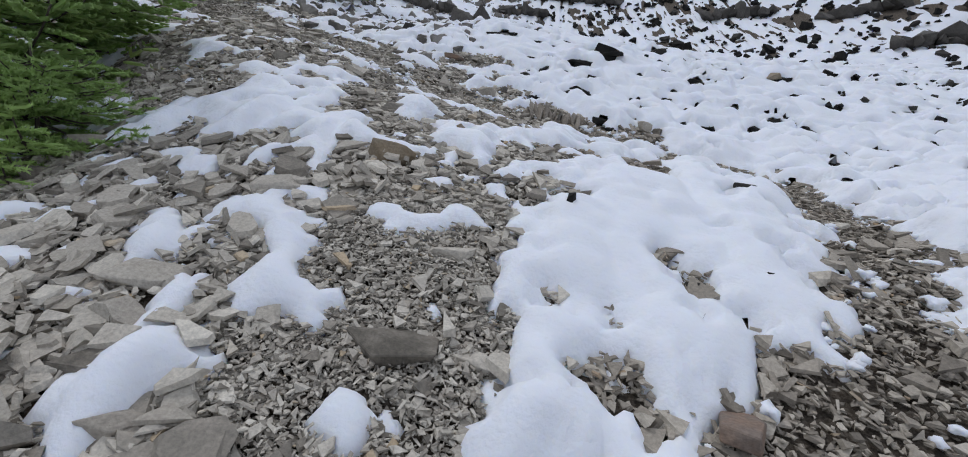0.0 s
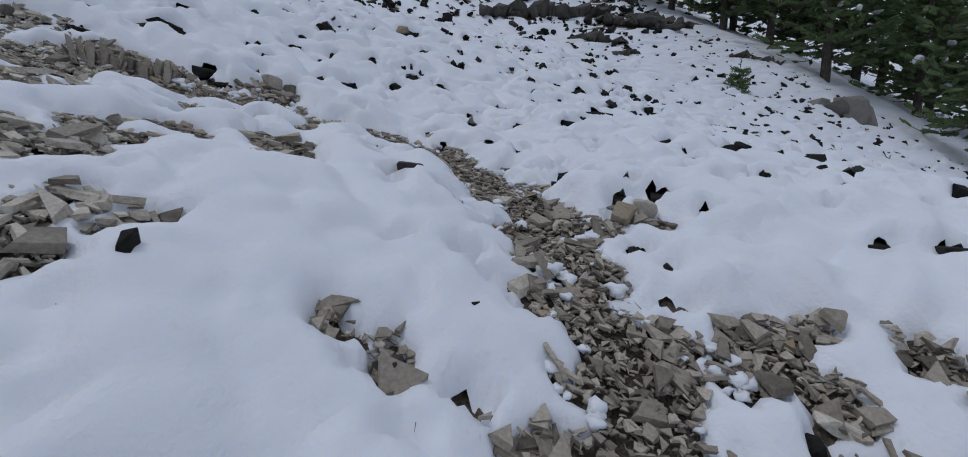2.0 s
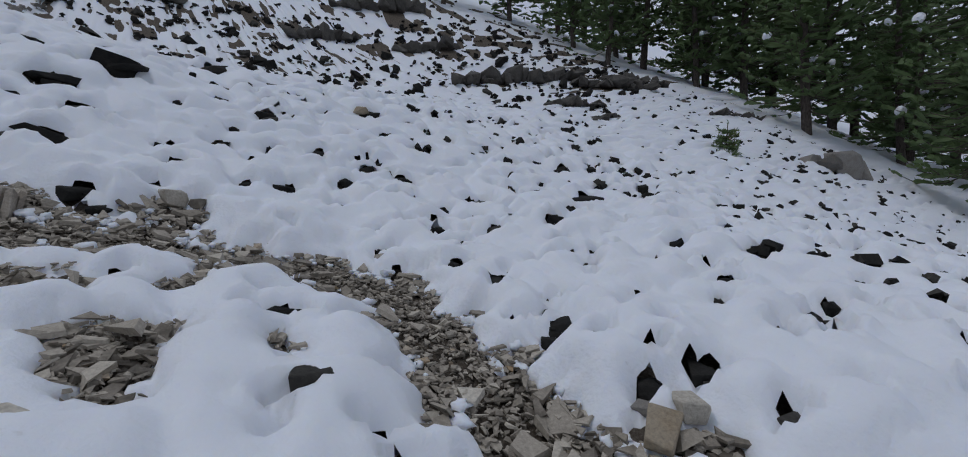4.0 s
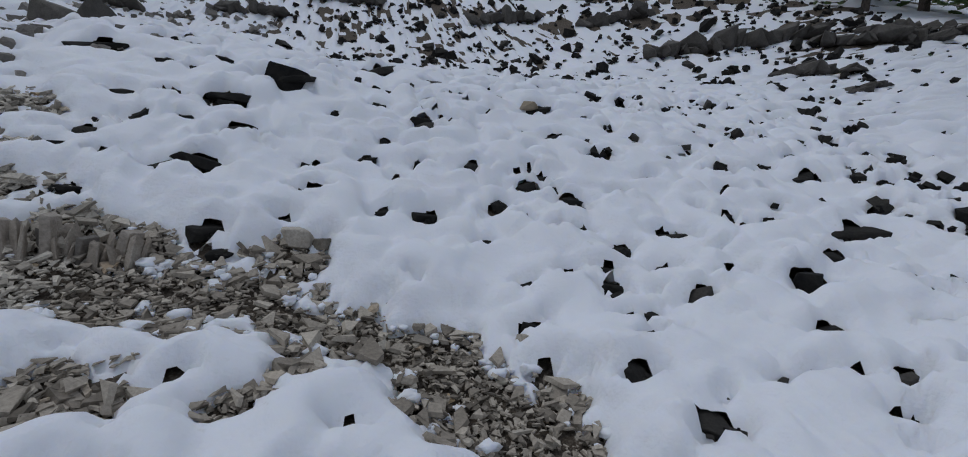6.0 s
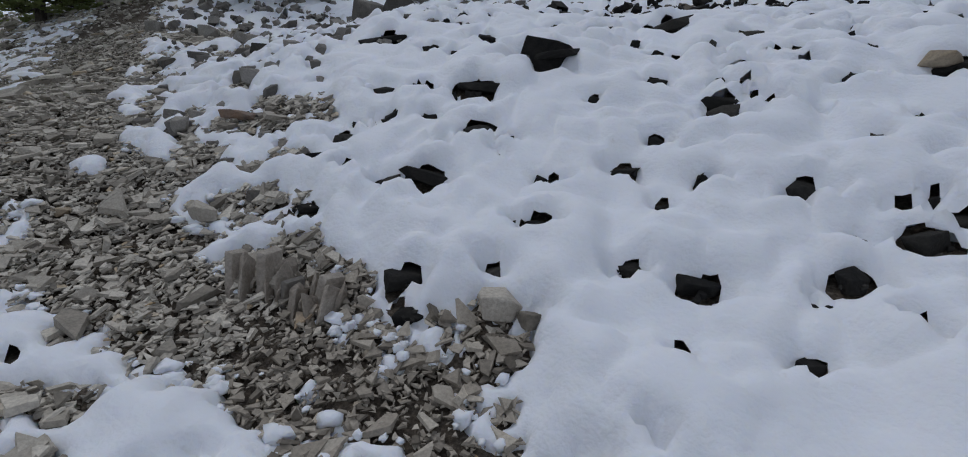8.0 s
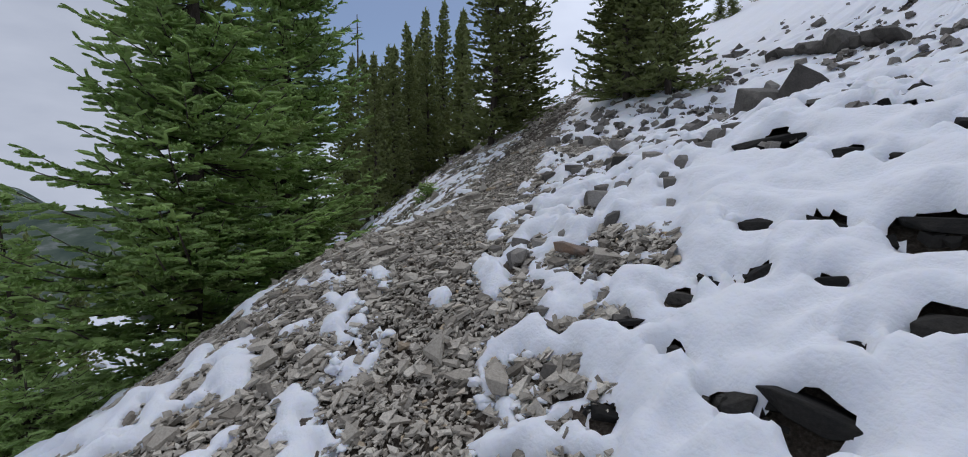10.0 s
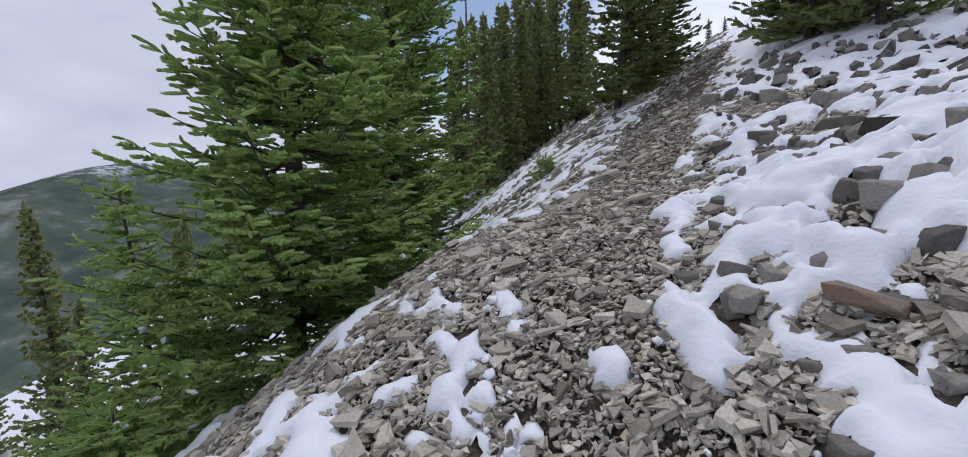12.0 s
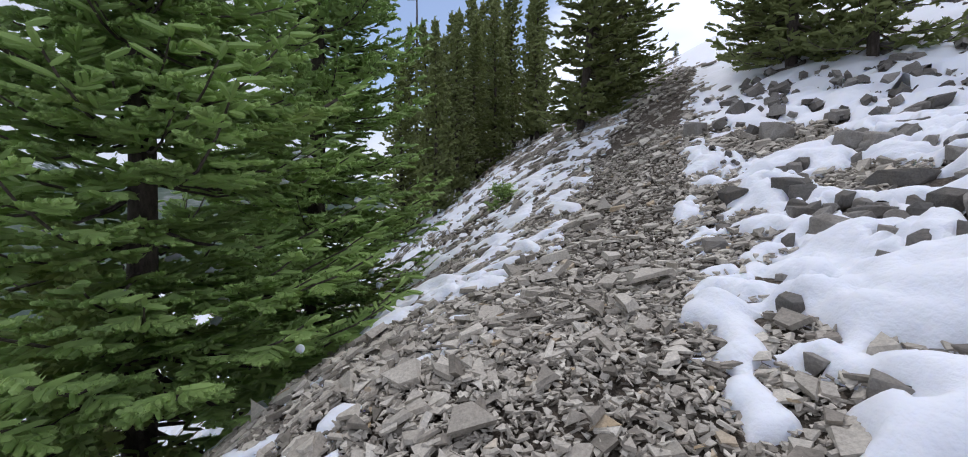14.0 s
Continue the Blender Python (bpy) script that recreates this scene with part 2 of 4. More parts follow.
BASE = (2.438, 0.043, 0.459, 0.005, 0.099)
COARSE = [[-1.02, -0.45, 0.32, -0.38, -0.29], [-1.31, 0.26, 0.85, -0.29, 0.36], [-0.33, 0.36, -0.28, -0.68, 0.22], [0.07, -0.01, -0.53, -0.47, -0.12], [0.18, 0.22, -0.69, -0.49, -0.26], [-0.76, 0.41, -0.11, 0.38, 0.42], [-1.09, 0.79, 0.15, -0.13, 0.34]]
FINE = [[0.41, 0.14, -0.47, 0.09, 0.17, 0.11], [0.22, 0.02, -0.14, 1.15, -0.18, -0.27], [0.06, 0.49, -0.08, 0.0, -0.26, 0.54], [-0.27, -0.06, 0.37, -0.05, 0.06, 0.31], [0.18, -0.44, 0.22, -0.37, -0.01, 0.14], [0.58, 0.12, 0.07, -0.17, 0.08, 0.18], [0.17, 0.1, 0.09, -0.1, -0.02, 0.09]]


def height(x, y):
    """The hillside: a concave slope with a rib west of the trail's bend and a fall to the valley."""
    x, y = np.asarray(x, float), np.asarray(y, float)
    v = y - 5
    z = BASE[0] + BASE[1] * x + BASE[2] * v + BASE[3] * (np.sqrt(x * x + 16) - 4) + BASE[4] * (np.sqrt(v * v + 9) - 3)
    for rows, x0, y0, step, s in ((COARSE, -16, 0, 6, 5), (FINE, -5, -0.5, 1.8, 1.7)):
        for i, row in enumerate(rows):
            ex = np.exp(-((x - x0 - step * i) ** 2) / (2 * s * s))
            for j, k in enumerate(row):
                z = z + k * ex * np.exp(-((y - y0 - step * j) ** 2) / (2 * s * s))
    for line, gain, width in ((WORN, -0.06, 0.22), (BERM, 0.05, 0.2)):
        d, _ = along(x, y, line)
        z = z + gain * np.exp(-((np.maximum(d, 0) / width) ** 2))
    west = np.maximum(0, -x - 26 + 0.55 * np.minimum(y, 40) - 8)
    z = z - 0.55 * west**2 / (west + 8)
    south = np.maximum(0, -y - 8)
    z = z - 0.25 * south**2 / (south + 10)
    return z


# bare patches: x, y, radii
BARE = [(1.4, 3.82, 0.22, 0.26), (1.04, 3.85, 0.07, 0.06), (0.9, 3.58, 0.1, 0.06), (1.45, 4.8, 0.22, 0.1), (0.68, 5.5, 0.34, 0.24), (1.7, 5.42, 0.2, 0.1), (1.12, 4.5, 0.2, 0.2), (2.98, 2.54, 0.17, 0.12), (2.66, 1.62, 0.16, 0.14),
        (2.35, 1.15, 0.14, 0.16), (0.8, 1.52, 0.12, 0.11), (0.9, 1.49, 0.05, 0.1), (-0.08, 1.55, 0.5, 0.75), (1.3, 2.03, 0.05, 0.12), (0.0, 5.95, 0.26, 0.16), (1.3, 1.5, 0.16, 0.12), (0.2, 2.35, 0.25, 0.3), (-0.4, 2.76, 0.42, 0.2)]
BARE += [(0.47, 2.68, 0.06, 0.13), (0.75, 2.82, 0.06, 0.09), (0.45, 3.45, 0.1, 0.28), (1.93, 3.68, 0.07, 0.13), (3.03, 1.26, 0.1, 0.08), (2.6, 1.42, 0.11, 0.1), (2.33, 1.63, 0.05, 0.07), (-1.23, 2.86, 0.24, 0.16), (0.68, 5.28, 0.2, 0.2), (3.14, 2.05, 0.1, 0.08),
         (-0.72, 6.63, 0.2, 0.08), (-1.28, 6.7, 0.15, 0.09), (-0.66, 6.13, 0.24, 0.14), (-0.74, 6.88, 0.11, 0.07), (-1.36, 7.26, 0.1, 0.12), (-3.18, 9.02, 0.4, 0.3), (-4.79, 9.86, 0.7, 0.4), (1.75, 5.48, 0.18, 0.11), (-1.87, 6.78, 0.2, 0.11), (-2.82, 8.85, 0.3, 0.18), (-3.34, 7.89, 0.25, 0.12), (-1.73, 7.15, 0.12, 0.08)]
BARE += [(1.12, 4.51, 0.14, 0.11), (0.85, 4.81, 0.10, 0.08), (1.29, 4.44, 0.14, 0.11), (1.67, 4.36, 0.07, 0.05), (1.07, 4.31, 0.09, 0.07), (1.80, 4.51, 0.06, 0.04)]
# patches of snow on the scree: x, y, radii
SNOWY = [(-1.5, 2.5, 0.36, 0.1), (-1.77, 3.74, 0.31, 0.17), (-1.2, 1.66, 0.13, 0.07), (-1.12, 1.86, 0.13, 0.09), (-1.0, 2.1, 0.15, 0.08), (-0.76, 2.22, 0.16, 0.07), (-0.49, 1.66, 0.19, 0.11), (-0.86, 1.13, 0.13, 0.045), (-1.08, 1.19, 0.08, 0.04),
         (0.03, 1.24, 0.065, 0.05), (-3.28, 3.38, 0.5, 0.15), (-1.92, 1.95, 0.22, 0.07), (-1.47, 1.55, 0.12, 0.05), (-0.68, 3.06, 0.36, 0.12), (-1.44, 4.47, 0.2, 0.18), (-0.55, 4.03, 0.2, 0.24)]
SNOWY += [(-0.09, 4.82, 0.3, 0.14), (0.35, 4.84, 0.2, 0.08), (0.85, 4.9, 0.2, 0.1), (0.34, 4.57, 0.09, 0.06), (1.64, 4.62, 0.3, 0.08), (-0.82, 4.79, 0.17, 0.14), (-0.38, 4.75, 0.2, 0.15), (-1.22, 5.15, 0.22, 0.1), (-1.77, 5.22, 0.2, 0.11), (-1.9, 4.45, 0.35, 0.1),
          (-2.03, 5.57, 0.14, 0.07), (-0.88, 4.37, 0.09, 0.06), (-1.51, 5.16, 0.16, 0.13), (-1.3, 4.99, 0.08, 0.11), (-1.67, 4.46, 0.14, 0.14), (-2.17, 4.13, 0.25, 0.18), (-1.32, 5.87, 0.06, 0.04), (-2.6, 5.2, 0.16, 0.06), (0.08, 2.17, 0.2, 0.06), (0.3, 1.77, 0.08, 0.05), (0.17, 5.72, 0.16, 0.09), (-3.0, 4.6, 0.3, 0.14), (-4.3, 5.55, 0.35, 0.2), (-5.5, 5.9, 0.5, 0.2)]


def snow_level(x, y):
    """Over 0 where snow lies: 1 in the open."""
    wx, wy = x + 0.07 * fbm(x, y, 3.1, 2, 1), y + 0.07 * fbm(x, y, 3.1, 2, 2)
    d, side = along(wx, wy, TRAIL)
    upper = smooth(1.2, 0.2, x)
    left = (side > 0) * upper
    s = np.minimum(1.0, d / 0.16)
    for ex, ey, rx, ry in BARE:
        r = np.sqrt(((wx - ex) / rx) ** 2 + ((wy - ey) / ry) ** 2)
        s = np.minimum(s, (r - 1) * min(rx, ry) / 0.1)
    n = np.where((y < 5) & (x > -3.2), fbm(x, y, 3.0, 3, 3), np.where((x < -2.6) & (side > 0), fbm(x * 1.5, y * 0.7, 3.0, 4, 3), fbm(x * 0.7, y, 2.3, 4, 3)))
    # the scree below the upper leg and west of the first pillow of snow
    low = smooth(0.75, -0.05, x + 0.12 * (y - 2.5)) * (y < 5.0) * smooth(5.2, 4.6, y)
    q = np.maximum(low * (0.86 - 0.36 * smooth(2.4, 3.2, y)), left * np.where(d < 2.2, 0.86 - 0.32 * smooth(4.3, 3.7, y), 0.55) * smooth(2.5, 3.4, y))
    q = np.maximum(q, left * smooth(0.9, 0.1, d) * 0.95)
    q = np.where(x < -3.4, np.maximum(left * (0.40 + 0.14 * smooth(-7, -3.5, x)) * smooth(0.0, 3.0, y), q * smooth(-4.4, -3.2, x)), q)
    q = np.maximum(q, (side <= 0) * upper * smooth(0.9, 0.0, d) * 0.33)
    q = np.maximum(q, (side <= 0) * 0.4 * np.exp(-(((x + 0.7) / 0.6) ** 2) - ((y - 6.6) / 0.55) ** 2))
    q = np.maximum(q, 0.28 * smooth(8.5, 14.5, y + 0.15 * x) * smooth(34, 18, y) * smooth(-7, -1, x))
    q = np.maximum(q, 0.34 * np.exp(-(((x - 2.55) / 0.5) ** 2) - ((y - 1.15) / 0.6) ** 2))
    s = np.minimum(s, 1 - 2 * q + 1.15 * n * np.minimum(1, q * 2.2))
    for ex, ey, rx, ry in SNOWY:
        r = np.sqrt(((wx - ex) / rx) ** 2 + ((wy - ey) / ry) ** 2)
        s = np.maximum(s, np.where(r < 2.5, (1.3 - r) * min(rx, ry) / 0.11 + 0.25 * fbm(x, y, 7.0, 2, 1), -9))
    return s + (0.12 + 1.45 * fbm(x, y, 6.5, 3, 4) + 0.35 * vnoise(x, y, 15, 2)) * smooth(1.3, 0.2, s) * smooth(-1.0, -0.2, s)


# dark rocks in holes of the snow: x, y, width of the hole
HOLES = [(1.02, 6.32, 0.3), (0.77, 6.25, 0.18), (0.47, 6.31, 0.12), (0.04, 6.35, 0.3), (1.41, 7.72, 0.52), (1.0, 7.25, 0.36), (0.57, 7.18, 0.17), (0.26, 7.14, 0.19), (0.22, 6.6, 0.16), (4.04, 7.55, 0.34), (3.48, 7.39, 0.15), (4.01, 6.94, 0.17), (2.18, 6.58, 0.16),
         (3.04, 6.43, 0.17), (2.55, 5.87, 0.2), (2.25, 5.92, 0.12), (3.26, 5.74, 0.09), (4.18, 6.01, 0.2), (4.27, 5.4, 0.2), (3.81, 5.33, 0.15), (4.6, 4.61, 0.28), (5.46, 5.0, 0.4), (4.99, 4.78, 0.2), (6.04, 5.89, 0.24), (5.88, 6.21, 0.14), (5.61, 6.3, 0.14), (5.09, 5.8, 0.14)]
HOLES_B = [(4.24, 4.82, 0.16), (2.99, 8.22, 0.19), (2.42, 8.65, 0.2), (3.94, 8.93, 0.18), (-0.35, 8.05, 0.4), (0.42, 5.97, 0.18), (1.23, 5.64, 0.18), (1.32, 5.48, 0.13), (3.31, 5.12, 0.12), (4.25, 4.24, 0.17), (3.23, 4.28, 0.14), (0.81, 8.07, 0.22), (0.62, 7.79, 0.13), (-0.22, 8.04, 0.3),
           (1.39, 8.49, 0.26), (1.76, 8.33, 0.28), (2.35, 8.52, 0.4), (1.91, 7.22, 0.1), (2.32, 7.43, 0.13), (1.0, 6.6, 0.1), (0.27, 6.75, 0.12), (0.78, 6.87, 0.11), (0.48, 6.82, 0.15), (3.35, 2.3, 0.12), (3.7, 1.6, 0.12), (4.1, 2.9, 0.13), (3.6, 3.2, 0.12), (4.9, 3.6, 0.18)]
rng = np.random.RandomState(7)
tries = 20000
px, py = rng.uniform(-7, 17, tries), rng.uniform(-1, 19, tries)
d, side = along(px, py, TRAIL)
busy = 0.17 + 0.14 * smooth(2.2, 3.2, px) * smooth(9, 7, py) + 0.25 * np.exp(-((px + 1.8) ** 2 + (py - 7.6) ** 2) / 4) + 0.3 * (px < -0.6) * (side <= 0) * smooth(4.0, 0.3, d) * (1 - 0.8 * np.exp(-(((px + 2.0) / 0.8) ** 2) - ((py - 7.4) / 0.5) ** 2)) + 0.09 * smooth(8.5, 14, py + 0.15 * px) + 0.16 * vnoise(px, py, 0.5, 2)
ok = (d > 0.2) & ~((side > 0) & (px < 1.5)) & ~((px > 0.3) & (px < 2.2) & (py < 3.9)) & (rng.rand(tries) < busy) & (snow_level(px, py) > 0.55)
wide = np.clip(rng.lognormal(-2.5, 0.42, tries), 0.06, 0.2) * np.where(py < 9.5, 1.0, 1.7) * (1 + 0.3 * np.exp(-((px + 1.8) ** 2 + (py - 7.6) ** 2) / 4))
for hx, hy, hw in HOLES + HOLES_B:
    ok &= np.hypot(px - hx, py - hy) > hw + 0.12
ok &= np.hypot(px - 3.06, py - 1.6) > 0.4
SCATTER = list(zip(px[ok], py[ok], wide[ok]))
PITS = [(x, y, 0.85 * w) for x, y, w in HOLES + HOLES_B] + SCATTER
# small melted hollows along the edges of the snow
ex, ey = rng.uniform(-3, 4, 9000), rng.uniform(1, 7.5, 9000)
ed = along(ex, ey, TRAIL)[0]
edge = (ed > 0.05) & ~((ex < 1.4) & (ey < 2.6)) & (rng.rand(9000) < 0.1 * np.exp(-ed / 0.25)) & (snow_level(ex, ey) > 0.3)
PITS += list(zip(ex[edge], ey[edge], rng.uniform(0.05, 0.09, edge.sum())))


def axis(lo, hi, step, far_lo, far_hi, grow=1.09):
    """Even steps from lo to hi, then ever longer ones out to the far ends."""
    mid = list(np.arange(lo, hi, step))
    up, s = [mid[-1]], step
    while up[-1] < far_hi:
        s *= grow
        up.append(up[-1] + s)
    down, s = [mid[0]], step
    while down[-1] > far_lo:
        s *= grow
        down.append(down[-1] - s)
    return np.array(down[:0:-1] + mid + up[1:])


def sheet(xs, ys, z):
    """Vertices and quads of a height field."""
    nx, ny = len(xs), len(ys)
    X, Y = np.meshgrid(xs, ys, indexing="ij")
    verts = np.stack([X, Y, z], -1).reshape(-1, 3)
    idx = np.arange(nx * ny).reshape(nx, ny)
    quads = np.stack([idx[:-1, :-1], idx[1:, :-1], idx[1:, 1:], idx[:-1, 1:]], -1).reshape(-1, 4)
    return verts, quads


def mesh_from(name, verts, faces, material, shade_smooth=False):
    """A mesh from arrays of vertices and of triangles or quads."""
    me = bpy.data.meshes.new(name)
    n, k = faces.shape
    me.vertices.add(len(verts))
    me.vertices.foreach_set("co", np.ascontiguousarray(verts, np.float32).ravel())
    me.loops.add(n * k)
    me.loops.foreach_set("vertex_index", np.ascontiguousarray(faces, np.int32).ravel())
    me.polygons.add(n)
    me.polygons.foreach_set("loop_start", np.arange(0, n * k, k, dtype=np.int32))
    me.polygons.foreach_set("use_smooth", np.full(n, shade_smooth))
    me.materials.append(material)
    me.update(calc_edges=True)
    return me


def child(name, data, parent, label="", kind=""):
    ob = new(name, data)
    ob.parent = parent
    return tagged(ob, label, kind=kind)


gx, gy = axis(-6, 6.5, 0.07, -420, 420, 1.08), axis(-0.5, 10.5, 0.07, -420, 420, 1.08)
GX, GY = np.meshgrid(gx, gy, indexing="ij")
GZ = height(GX, GY) + 0.012 * fbm(GX, GY, 5, 3, 1) + 0.05 * fbm(GX, GY, 0.7, 2, 2) * smooth(6, 14, np.hypot(GX, GY - 5)) - 0.012
for x, y, w in HOLES + HOLES_B:
    i0, i1 = np.searchsorted(gx, (x - 1.2 * w, x + 1.2 * w))
    j0, j1 = np.searchsorted(gy, (y - 1.2 * w, y + 1.2 * w))
    GZ[i0:i1, j0:j1] -= 0.35 * w * np.exp(-(((GX[i0:i1, j0:j1] - x) / (0.5 * w)) ** 2) - ((GY[i0:i1, j0:j1] - y) / (0.4 * w)) ** 2)
v, q = sheet(gx, gy, GZ)
ground = tagged(new("ground", mesh_from("ground", v, q, SOIL, True)), "gritty grey-brown soil of a steep scree hillside", "ground", kind="structure")


def snow_depth(X, Y, xs, ys):
    s = snow_level(X, Y)
    c = np.clip(s, 0, 1)
    cb = np.clip(s, -0.15, 1)
    for _ in range(3):
        for a in (0, 1):
            cb = (np.roll(cb, 2, a) + np.roll(cb, 1, a) + cb + np.roll(cb, -1, a) + np.roll(cb, -2, a)) / 5
    cb = np.clip(cb, 0, 1)
    calm = 1 - 0.75 * np.exp(-(((X - 1.2) / 0.9) ** 2) - ((Y - 2.6) / 1.3) ** 2)
    wx, wy = X + 0.12 * vnoise(X, Y, 1.7, 1), Y + 0.12 * vnoise(X, Y, 1.7, 2)
    lump = 1 - np.exp(-((vnoise(wx * 0.75, wy, 2.3, 0) / 0.33) ** 2))
    lump2 = 1 - np.exp(-((vnoise(wx * 0.8, wy, 4.8, 3) / 0.35) ** 2))
    body = 0.07 * c**0.6 * (0.42 + 0.58 * cb) * (0.9 + 0.4 * vnoise(X, Y, 0.9, 4)) + cb * cb * c * (0.25 + 0.75 * calm) * (0.075 * lump + 0.045 * lump2) + 0.009 * c * fbm(X, Y, 7.0, 2, 5)
    d = np.where(s > 0, body + 0.005, np.maximum(-0.09, 0.16 * s))
    plain, level = d.copy(), np.full(d.shape, 1.0)
    for px, py, w in PITS:
        r = 0.44 * w * (1 - 0.9 * min(0.3, max(0, w - 0.12)))
        i0, i1 = np.searchsorted(xs, (px - 3.4 * r, px + 3.4 * r))
        j0, j1 = np.searchsorted(ys, (py - 3 * r, py + 3 * r))
        if i1 <= i0 or j1 <= j0:
            continue
        x, y = X[i0:i1, j0:j1], Y[i0:i1, j0:j1]
        a, b = x - px, y - py
        b = b + 0.35 * r * vnoise(x, y, 0.8 / r, 1) - 0.25 * a * math.sin(31 * px + 17 * py)
        rr = np.sqrt((a / (1.35 * r)) ** 2 + (b / (max(0.4, 0.78 - 1.2 * r) * r)) ** 2) * (1 + 0.35 * vnoise(x, y, 1.1 / r, 3)) + 0.22 * vnoise(x, y, 11.0, 4) * min(1, 0.06 / r)
        rim = min(0.55 * r, 0.07) * np.exp(-((a / (1.3 * r)) ** 2) - ((b - 1.1 * r) / (0.9 * r)) ** 2)
        lower = smooth(0.5, -0.9, b / r)
        out = (rr - 1) * 0.8 * r
        d[i0:i1, j0:j1] += rim - (0.2 + 0.75 * lower) * np.maximum(d[i0:i1, j0:j1], 0) * smooth(2.6, 0.8, rr)
        level[i0:i1, j0:j1] = np.minimum(level[i0:i1, j0:j1], out)
    d -= np.where(plain > 0, 0.05 * np.exp(-np.maximum(level, 0) / 0.032), 0)
    return d, plain, level


def opened(v, q, xs, ys, level):
    """The sheet with its openings: the points next to an edge drawn on to it, and the quads inside left out."""
    gx, gy = np.gradient(level, xs, ys)
    g = np.sqrt(gx * gx + gy * gy) + 0.15
    reach = 1.45 * np.maximum(np.gradient(xs)[:, None], np.gradient(ys)[None, :])
    away = level / g
    near = (away < 0) & (away > -reach)
    before = height(v[:, 0], v[:, 1])
    v[:, 0] -= np.where(near, away * gx / g, 0).ravel()
    v[:, 1] -= np.where(near, away * gy / g, 0).ravel()
    v[:, 2] += height(v[:, 0], v[:, 1]) - before
    return q[((away + reach).ravel()[q] > 0).all(1) & (level.ravel()[q] > 0).any(1)]


sx, sy = axis(-4.6, 7.0, 0.03, -160, 160, 1.055), axis(0.7, 9.6, 0.03, -60, 160, 1.055)
SX, SY = np.meshgrid(sx, sy, indexing="ij")
SD, PLAIN, LEVEL = snow_depth(SX, SY, sx, sy)
v, q = sheet(sx, sy, height(SX, SY) + SD)
q = opened(v, q[(SD.ravel()[q] > -0.035).any(1)], sx, sy, LEVEL)
used = np.unique(q)
v, q = v[used], np.searchsorted(used, q)
snow = tagged(new("snow_cover", mesh_from("snow_cover", v, q, SNOW, True)), "fresh pillowy white snow lying over the scree slope", "snow", kind="stuff")


# clods of snow fallen on to the scree along the edges
def clods():
    r = np.random.RandomState(17)
    x, y = r.uniform(-2.4, 3.2, 9000), r.uniform(1.0, 6.2, 9000)
    lv, (d, _) = snow_level(x, y), along(x, y, TRAIL)
    ok = (lv < 0.12) & (lv > -0.55) & (np.abs(d) < 0.22)
    x, y = x[ok][:700], y[ok][:700]
    bm = bmesh.new()
    bmesh.ops.create_icosphere(bm, subdivisions=2, radius=1.0)
    ball = np.array([v.co for v in bm.verts])
    tri = np.array([[v.index for v in f.verts] for f in bm.faces])
    bm.free()
    n = len(x)
    size = np.clip(r.lognormal(-4.1, 0.45, n), 0.008, 0.04)
    shape = ball[None] * (1 + 0.22 * r.normal(0, 1, (n, len(ball), 1))) * np.stack([size * r.uniform(0.8, 1.5, n), size * r.uniform(0.8, 1.4, n), size * r.uniform(0.6, 0.9, n)], -1)[:, None]
    at = np.stack([x, y, height(x, y) + 0.02 + 0.4 * size], -1)
    v = (shape + at[:, None]).reshape(-1, 3)
    f = (tri[None] + (np.arange(n) * len(ball))[:, None, None]).reshape(-1, 3)
    child("snow_clods", mesh_from("snow_clods", v, f, SNOW, True), snow, "small clods of snow on the stones", "stuff")


clods()


# ---- stones ----
def prism_stone(r, sides, thick, jag):
    """Vertices and triangles of a flat, angular stone about 1 across."""
    ang = np.sort(r.uniform(0, 2 * np.pi, sides) * 0.35 + np.arange(sides) * 2 * np.pi / sides)
    rad = r.uniform(1 - jag, 1, sides) * 0.5
    stretch = r.uniform(0.5, 0.95)
    low = np.stack([np.cos(ang) * rad, np.sin(ang) * rad * stretch, np.full(sides, -thick / 2) + r.uniform(-0.1, 0.1, sides) * thick], -1)
    top = low * (r.uniform(0.84, 1.0), r.uniform(0.84, 1.0), 0) + (r.uniform(-0.05, 0.05), r.uniform(-0.05, 0.05), thick / 2)
    top[:, 2] += top[:, 0] * r.uniform(-0.6, 0.6) * thick + r.uniform(-0.1, 0.1, sides) * thick
    verts = np.concatenate([low, top])
    tri = []
    for i in range(sides):
        j = (i + 1) % sides
        tri += [(i, j, sides + j), (i, sides + j, sides + i)]
    tri += [(sides, sides + i, sides + i + 1) for i in range(1, sides - 1)] + [(0, i + 1, i) for i in range(1, sides - 1)]
    return verts, np.array(tri)


def turns(r, normals, tilt):
    """Rotation matrices that lay a stone on its slope, spun and tilted by chance."""
    n = len(normals)
    up = normals + r.normal(0, 1, (n, 3)) * np.asarray(tilt).reshape(-1, 1)
    up /= np.linalg.norm(up, axis=1, keepdims=True)
    spin = r.uniform(0, 2 * np.pi, n)
    ax = np.stack([np.cos(spin), np.sin(spin), np.zeros(n)], -1)
    ax -= up * (ax * up).sum(1, keepdims=True)
    ax /= np.linalg.norm(ax, axis=1, keepdims=True)
    return np.stack([ax, np.cross(up, ax), up], -1)


